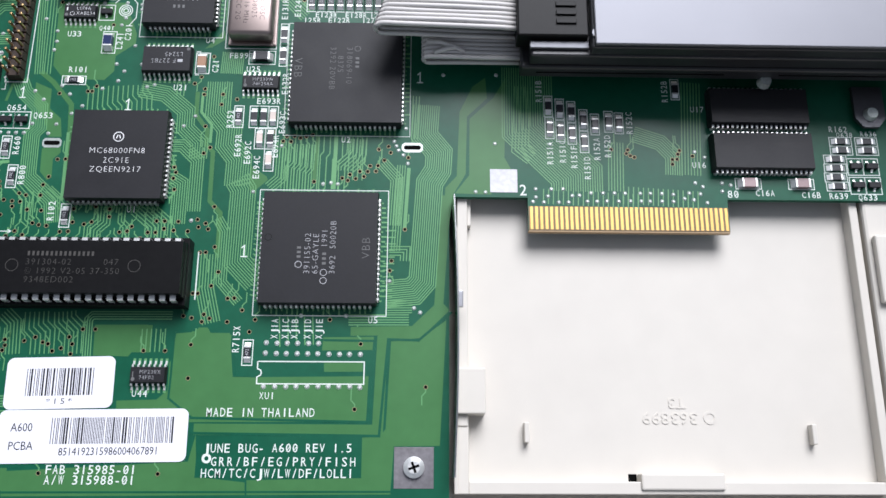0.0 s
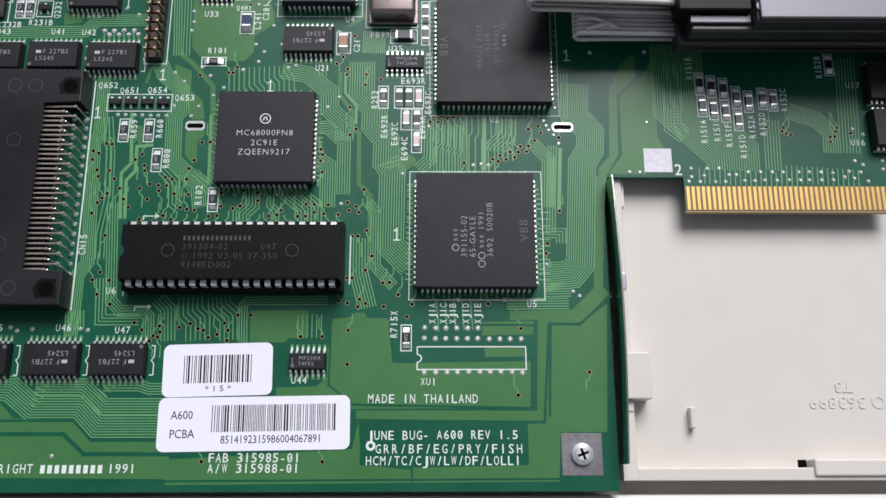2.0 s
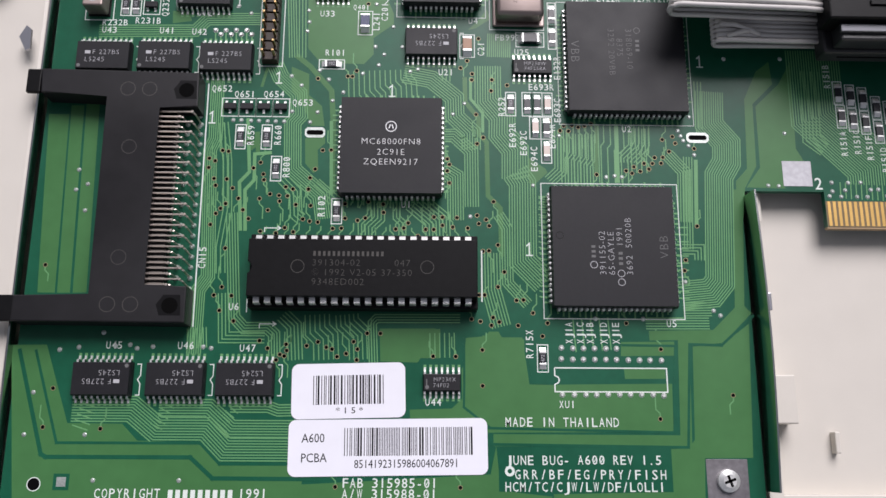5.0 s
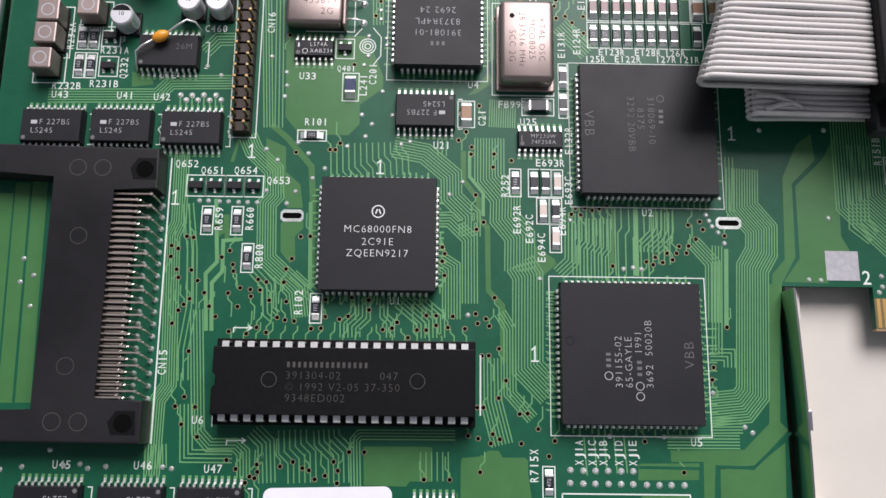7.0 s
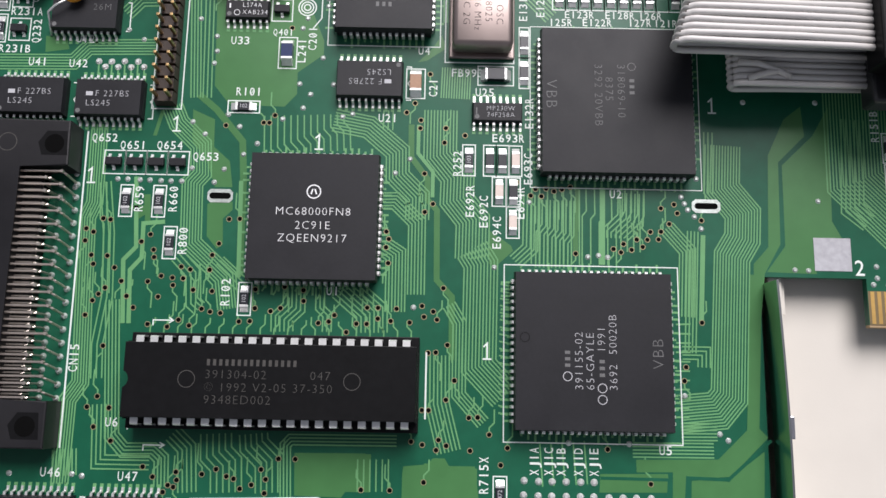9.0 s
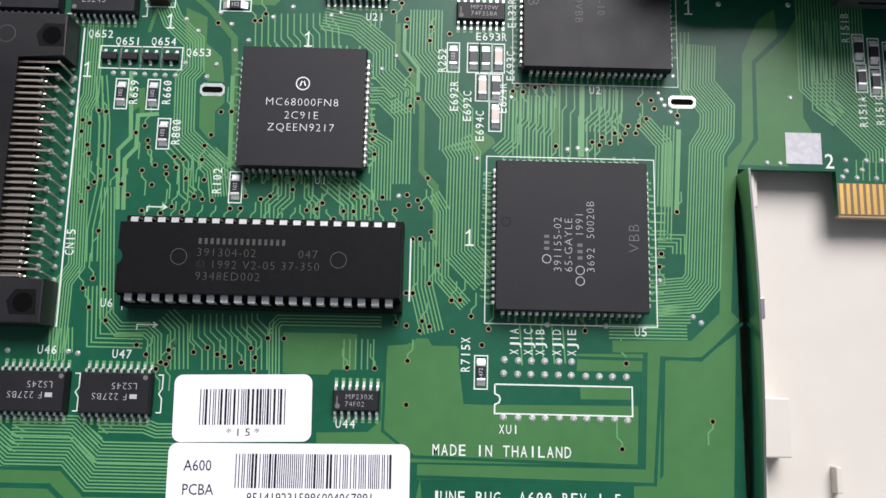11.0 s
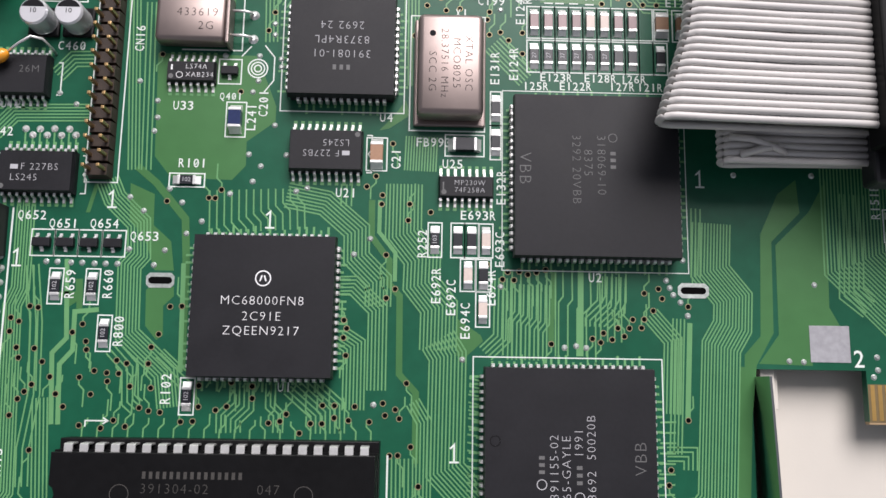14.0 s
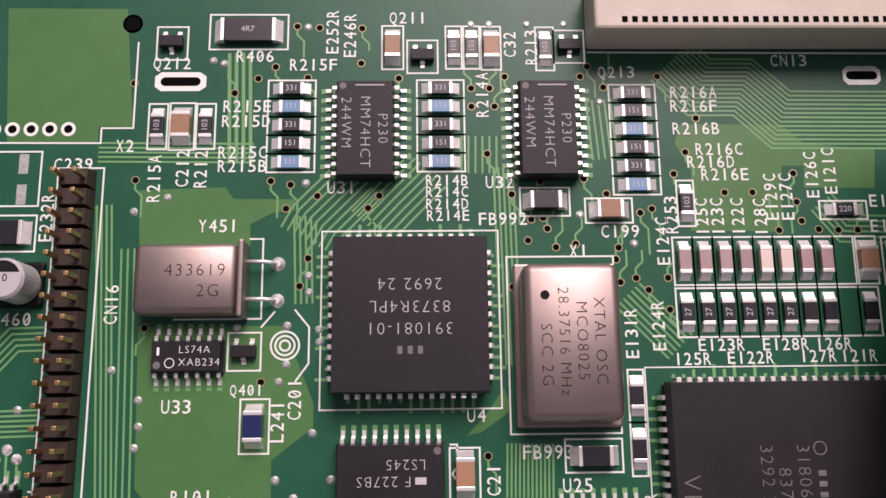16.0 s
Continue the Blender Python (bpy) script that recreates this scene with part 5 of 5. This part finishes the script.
part("pin_dot", cyl(bmesh.new(), -3.2, 5.4, 5.4, 5.43, 0.55, 18), INK, osc)
silk_box(-11.0, 71.9, 2.4, 93.6)

xt = thing("quartz_crystal", -49.6, 90.6, label="flat metal quartz crystal lying on its side", category="crystal")
bm = bmesh.new()
box(bm, -6.4, -4.3, 0.0, 6.0, 4.3, 3.9, 0.9)
part("can", bm, CAN, xt, smooth=True)
part("rim", box(bmesh.new(), 6.0, -4.7, 0.0, 6.7, 4.7, 4.1, 0.25), CAN, xt)
for y in (-2.3, 2.3):
    part("wire", tube(bmesh.new(), [(6.6, y, 1.8), (8.8, y, 1.7), (9.8, y, 1.2), (10.2, y, 0.0)], 0.26, 8), TIN, xt, smooth=True)
    part("solder_joint", cyl(bmesh.new(), 10.2, y, 0.0, 0.5, 0.9, 14, 0.4), TIN, xt)
write(xt, 3.915, [("433619", 1.0, 0.9, 1.5, INK, 0, "CENTER"), ("2G", 2.6, -1.6, 1.5, INK, 0, "CENTER")])
silk_line([(-43.0, 96.1), (-41.3, 96.1), (-41.3, 86.1), (-52, 86.1)])

# An empty trimmer footprint: a printed ring between two pads.
for r in (0.5, 1.05, 1.6):
    ring(LINES, -38.3, 82.8, 0.03, 0.062, r, r + 0.25, 24)
silk_line([(-37.2, 87.2), (-35.4, 85.0), (-35.4, 80.6), (-37.0, 78.4)])
silk_line([(-39.6, 87.0), (-41.3, 85.0)])


def electrolytic(x, y, r, high, material=ALUMINIUM, words="small aluminium can capacitor on a black base"):
    ob = thing("electrolytic_capacitor", x, y, label=words, category="capacitor")
    part("base", box(bmesh.new(), -r - 0.3, -r - 0.3, 0.0, r + 0.3, r + 0.3, 0.8, 0.4), PLASTIC, ob)
    can = bmesh.new()
    cyl(can, 0, 0, 0.8, 1.3, r, 28, r * 0.92)
    cyl(can, 0, 0, 1.3, high - 0.4, r * 0.99, 28)
    cyl(can, 0, 0, high - 0.4, high, r * 0.99, 28, r * 0.88)
    part("can", can, material, ob, smooth=False)
    cap = [(r * 0.84 * math.cos(a), r * 0.84 * math.sin(a)) for a in [radians(20 + 10 * i) for i in range(15)]]
    part("polarity_mark", prism(bmesh.new(), cap, high - 0.01, high + 0.02), INK, ob)
    print_on(ob, "10", 0, 0.0, high + 0.02, 0.9, INK)
    return ob


electrolytic(-76.6, 90.4, 2.5, 5.4)
electrolytic(-70.5, 90.5, 2.5, 5.4)
electrolytic(-90.6, 86.8, 2.5, 5.4)
electrolytic(-86.0, 100.5, 4.0, 9.0, PLASTIC, "large capacitor in a black plastic sleeve")
for x, y in ((-106.3, 87.6), (-106.4, 82.4), (-106.9, 76.6), (-97.9, 89.0)):
    ob = thing("filter_block", x, y, label="square silvery metal filter can", category="filter")
    part("can", box(bmesh.new(), -2.4, -2.4, 0.3, 2.4, 2.4, 5.2, 0.35), CAN, ob, smooth=False)
    part("base", box(bmesh.new(), -2.7, -2.7, 0.0, 2.7, 2.7, 0.3, 0.1), PLASTIC, ob)
    part("printed_ring", ring(bmesh.new(), 0, 0, 5.19, 5.22, 1.2, 1.45, 18), PRINT, ob)
    silk_box(x - 3.4, y - 3.6, x + 3.4, y + 3.2)

drop = thing("ceramic_capacitor", -82.3, 82.4, label="orange dipped capacitor with bare wires over a chip", category="capacitor")
bm = bmesh.new()
bmesh.ops.create_uvsphere(bm, u_segments=20, v_segments=12, radius=1.0)
bmesh.ops.scale(bm, vec=(1.9, 1.25, 1.1), verts=bm.verts)
bmesh.ops.rotate(bm, cent=(0, 0, 0), matrix=Matrix.Rotation(radians(28), 3, "Z"), verts=bm.verts)
bmesh.ops.translate(bm, vec=(0, 0, 4.0), verts=bm.verts)
part("bead", bm, ORANGE, drop, smooth=True)
part("wire", tube(bmesh.new(), [(-1.2, -0.6, 4.0), (-3.6, -2.2, 4.2), (-5.2, -3.2, 3.4), (-5.6, -4.6, 1.4), (-5.7, -6.6, 0.1)], 0.24, 8), TIN, drop, smooth=True)
part("wire", tube(bmesh.new(), [(1.2, 0.7, 4.0), (3.6, 2.2, 4.8), (5.6, 3.4, 5.0), (7.2, 3.4, 4.0), (8.0, 2.6, 1.4), (8.1, 2.2, 0.1)], 0.24, 8), TIN, drop, smooth=True)

# ---- pin header ----
hd = thing("pin_header", -64.5, 83.4, label="long double row of gold pins in a dark strip", category="pin header")
block = mesh("strip_segment", box(bmesh.new(), -2.0, -1.25, 0.0, 2.0, 1.25, 2.3, 0.0, 0.25), mat("dark_brown_plastic", (0.03, 0.018, 0.012), 0.5, var=0.2))
for i in range(17):
    part("strip_segment", block, None, hd, at=place(0, (i - 8) * 2.54))
pin = mesh("pin", box(bmesh.new(), -0.3, -0.3, 2.0, 0.3, 0.3, 5.4, 0.1, 0.0), mat("worn_gold", (0.46, 0.31, 0.15), 0.4, 1.0, var=0.3, scale=2000))
for i in range(17):
    for x in (-1.27, 1.27):
        part("pin", pin, GOLD, hd, at=place(x, (i - 8) * 2.54))
silk_box(-67.3, 61.3, -61.6, 105.4)

# ---- card slot ----
cs = thing("card_slot", 0, 0, label="black plastic memory card slot with silver pins", category="card connector")
bm = bmesh.new()
prism(bm, [(-116.4, 57.2), (-79.8, 56.6), (-79.6, 48.0), (-88.6, 48.0), (-88.6, 5.6), (-79.0, 5.6), (-79.0, -2.6), (-116.6, -2.4), (-116.6, 3.4), (-100.0, 3.4), (-100.4, 50.6), (-116.0, 51.2)], 0.0, 6.0, 0.3)
part("housing", bm, mat("dusty_black_plastic", (0.011, 0.0105, 0.012), 0.42, spec=0.3, var=0.3, scale=250, bump=0.12, bscale=2000, rvar=0.08), cs)
for y in (52.3, 1.4):
    pit = [(-85.4, y), (-83.9, y + 2.2), (-80.2, y + 2.2), (-79.9, y - 2.4), (-84.6, y - 2.4)]
    part("fixing_recess", prism(bmesh.new(), pit, 6.0, 6.012), PLASTIC, cs)
    part("fixing_hole", cyl(bmesh.new(), -82.4, y - 0.2, 6.0, 6.02, 1.8, 18), HOLE, cs, "dark round fixing hole")
    for x in (-96.0, -91.0):
        part("mould_mark", ring(bmesh.new(), x, y, 6.0, 6.015, 1.6, 1.75, 22), DARKPRINT, cs)
for y in (12, 38):
    part("mould_mark", ring(bmesh.new(), -94.5, y, 6.0, 6.015, 1.6, 1.72, 22), DARKPRINT, cs)
for y0, y1, x0 in ((51.2, 57.0, -119.6), (-2.4, 3.4, -122.0)):
    part("arm_end", box(bmesh.new(), x0, y0, 4.7, -116.3, y1, 6.0, 0.25), PLASTIC, cs)
part("pin_bed", box(bmesh.new(), -88.6, 5.6, 0.0, -85.2, 48.0, 2.6, 0.1), PLASTIC, cs)
long_pin = mesh("pin", tube(bmesh.new(), [(-8.8, 0, 4.8), (-1.2, 0, 4.8), (-0.6, -0.4, 4.2), (-0.1, -1.2, 0.2)], 0.23, 6), CONTACT)
short_pin = mesh("pin", tube(bmesh.new(), [(-8.8, 0, 4.8), (-4.0, 0, 4.8), (-3.4, 0, 4.4), (-3.2, 0, 0.2)], 0.23, 6), CONTACT)
low_pin = mesh("pin", tube(bmesh.new(), [(-8.8, 0, 3.0), (-5.2, 0, 3.0), (-4.8, 0, 2.6), (-4.7, 0, 0.2)], 0.2, 6), CONTACT)
collar = mesh("collar", cyl(bmesh.new(), 0, 0, 4.5, 5.1, 0.34, 10, 0.3), CONTACT)
joint = mesh("solder_joint", cyl(bmesh.new(), 0, 0, 0.0, 0.7, 0.62, 12, 0.3), TIN)
for i in range(34):
    y = 47.2 - 1.245 * i
    far = i % 2 == 0
    part("pin", long_pin if far else short_pin, CONTACT, cs, at=place(-79.9, y))
    part("collar", collar, CONTACT, cs, at=place(-81.0 if far else -83.8, y))
    part("solder_joint", joint, TIN, cs, at=place(-80.1, y - 1.3) if far else place(-83.2, y))
    part("pin", low_pin, CONTACT, cs, at=place(-80.4, y - 0.62))
silk_line([(-78.6, -2.6), (-79.0, 56.5)], 0.3)

# ---- ivory slot at the back of the board ----
sl = thing("edge_socket", 0, 0, label="long ivory plastic edge connector socket", category="connector")
part("housing", box(bmesh.new(), 0.2, 121.3, 0.0, 60, 129.5, 6.5, 0.4), IVORY, sl)
part("slot", box(bmesh.new(), 2.0, 126.0, 6.45, 58, 127.4, 6.53), HOLE, sl, "dark contact slot")
notch = mesh("contact", box(bmesh.new(), -0.35, -0.4, 6.45, 0.35, 0.4, 6.54), HOLE)
for i in range(42):
    part("contact", notch, HOLE, sl, at=place(4.0 + 1.27 * i, 122.5))
silk_line([(0.4, 121.0), (60, 120.7)])

# ---- gold edge fingers, pads, slots, screw ----
finger = mesh("finger", box(bmesh.new(), -0.35, -3.0, 0.0, 0.35, 3.0, 0.05), GOLD)
for i in range(40):
    part("gold_finger", finger, GOLD, board, at=place(69.2 + 1.27 * i, 25.4))
part("finger_field", box(bmesh.new(), 68.4, 22.2, 0.0, 119.3, 28.5, 0.02), mat("brown_finger_field", (0.16, 0.11, 0.045), 0.5, var=0.15), board)
part("bare_edge", box(bmesh.new(), 68.3, 21.7, -1.5, 119.4, 22.25, -0.1, 0.1), mat("bare_laminate", (0.35, 0.24, 0.13), 0.6, var=0.1), board, "pale bare laminate edge")
part("solder_pad", box(bmesh.new(), 58.8, 32.1, 0.0, 65.8, 38.4, 0.08, 0.03), mat("scratched_tin_pad", (0.38, 0.38, 0.40), 0.5, 0.6, var=0.2, scale=900, bump=0.2, bscale=900), board, "square tinned pad")
part("solder_pad", box(bmesh.new(), 35.6, -40.4, 0.0, 44.8, -31.1, 0.08, 0.03), mat("dull_tinned_pad", (0.22, 0.21, 0.22), 0.45, 0.8, var=0.3, scale=900), board, "dull square screw pad")
for x, y, l in ((-52.6, 117.0, 6.6), (-53.0, 44.3, 4.8), (38.9, 44.1, 5.4), (36.7, 117.7, 5.0)):
    b = bmesh.new()
    prism(b, [(x + l / 2 * c, y + s) for c, s in ((1, -0.7), (1, 0.7), (0.75, 1.3), (-0.75, 1.3), (-1, 0.7), (-1, -0.7), (-0.75, -1.3), (0.75, -1.3))], 0.0, 0.06)
    part("slot_pad", b, SOLDER if l < 6 else SILK, board)
    b = bmesh.new()
    prism(b, [(x + l * 0.3 + 0.6 * math.cos(a), y + 0.6 * math.sin(a)) for a in [radians(-90 + 30 * i) for i in range(7)]] + [(x - l * 0.3 + 0.6 * math.cos(a), y + 0.6 * math.sin(a)) for a in [radians(90 + 30 * i) for i in range(7)]], 0.0, 0.075)
    part("slot_hole", b, HOLE, board)
sc = thing("screw", 40.2, -35.7, 0.08, label="shiny cross head screw in the corner of the board", category="screw")
bm = bmesh.new()
cyl(bm, 0, 0, 0.0, 0.9, 2.5, 28, 2.4)
cyl(bm, 0, 0, 0.9, 1.6, 2.4, 28, 1.4)
part("head", bm, TIN, sc, smooth=False)
for a in (20, 110):
    part("cross_slot", box(bmesh.new(), -1.3, -0.28, 1.45, 1.3, 0.28, 1.63), HOLE, sc, at=place(0, 0, 0, a))
ring(LINES, -59.2, 125.1, 0.03, 0.05, 1.0, 1.25, 24)
cyl(HOLES, -59.2, 125.1, 0.0, 0.05, 1.3, 20)
silk_line([(-58.3, 122.5), (-58.3, 110.7), (-62.3, 110.7), (-62.3, 108.7), (-78, 108.8)])
for i in range(5):
    ring(LINES, -75.9 + 2.35 * i, 110.6, 0.03, 0.05, 0.55, 0.95, 20)
    cyl(HOLES, -75.9 + 2.35 * i, 110.6, 0.0, 0.047, 0.56, 16)
silk_box(-82.5, 100.5, -69.5, 107.6)
for i in range(3):
    for y in (102.0, 106.0):
        part("solder_pad", box(bmesh.new(), -0.6, -1.3, 0.0, 0.6, 1.3, 0.06), SOLDER, board, at=place(-80.5 + 4.4 * i, y))
ring(LINES, -110.1, -36.8, 0.03, 0.05, 1.3, 1.5, 20)
cyl(HOLES, -110.1, -36.8, 0.0, 0.047, 1.3, 20)
part("fiducial_field", box(bmesh.new(), -1.7, -1.7, 0.02, 1.7, 1.7, 0.045), LAMINATE, board, at=place(-104.3, -36.3))
part("fiducial", box(bmesh.new(), -1.0, -1.0, 0.02, 1.0, 1.0, 0.06), SOLDER, board, at=place(-104.3, -36.3))
# footprint of an absent chip in the corner
silk_line([(2.8, -11.3), (28.1, -11.3), (28.1, -16.6), (2.8, -16.6), (2.8, -15.0), (3.6, -14.6), (3.8, -14.0), (3.6, -13.4), (2.8, -13.0), (2.8, -11.3)], 0.28)
b = bmesh.new()
box(b, -10.0, -38.1, 0.026, 28.1, -28.7, 0.034)
part("title_field", b, LAMINATE, board)
for i in range(9):
    part("silkscreen_bar", box(bmesh.new(), 0, -0.9, 0.04, 1.0, 0.9, 0.064), SILK, board, at=place(-81.3 + 1.6 * i, -38.8))
part("silkscreen_logo", ring(bmesh.new(), -7.6, -33.8, 0.04, 0.064, 0.5, 1.1, 18), SILK, board)


# ---- paper labels ----
def paper(x, y, l, w, rz, label):
    ob = thing("paper_label", x, y, 0.04, rz, label=label, category="label")
    pts = []
    for cx, cy, a0 in ((l / 2 - 1.6, w / 2 - 1.6, 0), (-l / 2 + 1.6, w / 2 - 1.6, 90), (-l / 2 + 1.6, -w / 2 + 1.6, 180), (l / 2 - 1.6, -w / 2 + 1.6, 270)):
        pts += [(cx + 1.6 * math.cos(radians(a0 + 15 * i)), cy + 1.6 * math.sin(radians(a0 + 15 * i))) for i in range(7)]
    part("sheet", prism(bmesh.new(), pts, 0.0, 0.12), PAPER, ob)
    return ob


def barcode(ob, x0, x1, y0, y1, seed):
    rnd = random.Random(seed)
    x = x0
    while x < x1:
        w = rnd.choice((0.17, 0.17, 0.17, 0.4))
        part("barcode_line", box(bmesh.new(), x, y0, 0.11, x + w, y1, 0.135), INK, ob)
        x += w + rnd.choice((0.2, 0.2, 0.42))


p1 = paper(-43.2, -16.6, 25.2, 12.1, 1.4, "white paper label with a short barcode")
barcode(p1, -7.8, 7.6, -3.0, 3.4, 3)
print_on(p1, "* 1 5 *", 0.2, -4.4, 0.13, 1.3, INK, 0, 1.2)
p2 = paper(-34.2, -28.8, 43.6, 12.1, 0.8, "white paper label with a long barcode and number")
barcode(p2, -9.6, 18.2, -1.8, 4.2, 5)
print_on(p2, "8514192315986004067891", 4.0, -3.6, 0.13, 1.75, INK, 0, 0.82)
print_on(p2, "A600", -16.4, 2.0, 0.13, 1.9, INK, 0, 0.85)
print_on(p2, "PCBA", -16.2, -2.2, 0.13, 1.9, INK, 0, 0.85)

# ---- floppy drive and its cable ----
dr = thing("floppy_drive", 0, 0, label="floppy disk drive with a brushed metal lid and black frame", category="disk drive")
fr = bmesh.new()
box(fr, 66.0, 61.0, 7.0, 190, 150, 12.0, 0.6)
box(fr, 68.0, 61.8, 12.0, 190, 150, 16.6, 0.5)
part("frame", fr, DRIVE, dr, "black plastic drive frame")
part("side_panel", box(bmesh.new(), 82.5, 62.2, 16.6, 190, 150, 20.3, 0.4), DRIVE, dr)
part("groove", box(bmesh.new(), 70.0, 60.9, 9.4, 118.0, 61.05, 9.9, 0.05), HOLE, dr)
part("groove", box(bmesh.new(), 132.0, 60.9, 9.4, 188.0, 61.05, 9.9, 0.05), HOLE, dr)
part("lid", box(bmesh.new(), 83.0, 62.5, 20.3, 190, 150, 21.4, 0.35), LID, dr, "brushed metal lid")
part("lip", box(bmesh.new(), 67.6, 63.4, 16.6, 82.2, 65.4, 17.6, 0.2), LID, dr, "bright metal lip")
part("spring_tab", cyl(bmesh.new(), 83.6, 66.0, 16.6, 20.8, 1.4, 16, 1.2), LID, dr)
part("connector_block", box(bmesh.new(), 64.5, 65.8, 13.0, 82.0, 118, 19.4, 0.4), PLASTIC, dr)
for i in range(3):
    part("rib", box(bmesh.new(), 74, 69.0 + 2.4 * i, 19.4, 79, 70.2 + 2.4 * i, 19.9, 0.1), PLASTIC, dr)
part("screw", cyl(bmesh.new(), 129.2, 60.4, 6.4, 8.4, 1.8, 20, 1.4), SOLDER, dr)
br = bmesh.new()
prism(br, [(154.5, 62), (154.5, 53), (156.5, 50.5), (160.5, 50.5), (162.5, 53), (162.5, 62)], 1.0, 2.0)
part("bracket", br, mat("dark_bracket_steel", (0.12, 0.12, 0.13), 0.4, 0.9, var=0.1), dr, "dark metal mounting bracket")
part("bracket_screw", cyl(bmesh.new(), 158.5, 54.0, 2.0, 3.4, 1.9, 20, 1.4), SOLDER, dr)
for x, y in ((70, 100), (185, 70), (185, 140), (70, 140)):
    part("foot", box(bmesh.new(), x, y, 0.0, x + 4, y + 4, 7.0), PLASTIC, dr)

cable = thing("ribbon_cable", 0, 0, label="grey ribbon cable folded over beside the floppy drive", category="cable")
for i in range(34):
    y = 69.9 + 1.28 * i
    xl = 29.4 + min(y - 69.6, 15) * 0.31 + max(y - 84.6, 0) * 0.12
    sag = 0.35 * math.sin(i * 1.7) + 0.2 * math.sin(i * 0.6)
    path = [(66.5, y - 0.4, 15.8), (60, y - 0.5, 16.8 + sag * 0.4), (50, y - 0.5, 17.3 + sag), (xl + 8, y - 0.2 + 0.15 * sag, 17.3 + 0.4 * sag)]
    for k in range(9):
        a = radians(90 + 22.5 * k)
        path.append((xl + 2.4 + 2.4 * math.cos(a), y, 14.9 + 2.4 * math.sin(a)))
    path += [(xl + 9, y, 12.4), (50, y, 11.6), (70, y, 11.0)]
    part("wire", tube(bmesh.new(), path, 0.64, 8), WIRE, cable, smooth=True)
# the lower fold, a few wires of which come out from under the upper one
for i in range(6):
    y = 65.0 + 1.2 * i
    path = [(70, y, 9.4), (56, y, 9.5), (48, y + 0.15 * (i % 3), 9.8)]
    for k in range(9):
        a = radians(90 + 22.5 * k)
        path.append((43.2 + 1.6 * math.cos(a), y, 8.3 + 1.6 * math.sin(a)))
    path += [(50, y + 0.3, 6.4), (70, y + 0.6, 6.0)]
    part("wire", tube(bmesh.new(), path, 0.64, 8), WIRE, cable, smooth=True)
part("wire", tube(bmesh.new(), [(42.4, 68.6, 10.7), (46, 68.2, 11.2), (50.0, 66.9, 10.8), (52.0, 66.2, 10.0)], 0.6, 8), WIRE, cable, smooth=True)
part("wire", tube(bmesh.new(), [(44.2, 65.6, 10.4), (47.5, 66.6, 11.0), (50.4, 67.2, 10.7)], 0.6, 8), WIRE, cable, smooth=True)

# ---- the joined tracks, areas and printing lines of the board ----
part("copper_layer", TRACKS, TRACK, board, kind="stuff")
part("silkscreen_outline", LINES, SILK, board, kind="stuff")
part("via_field", MORE_VIAS["bare"], BRASS, board, kind="stuff")
part("solder_dots", MORE_VIAS["tin"], SOLDER, board, kind="stuff")
part("drilling", HOLES, HOLE, board, kind="stuff")
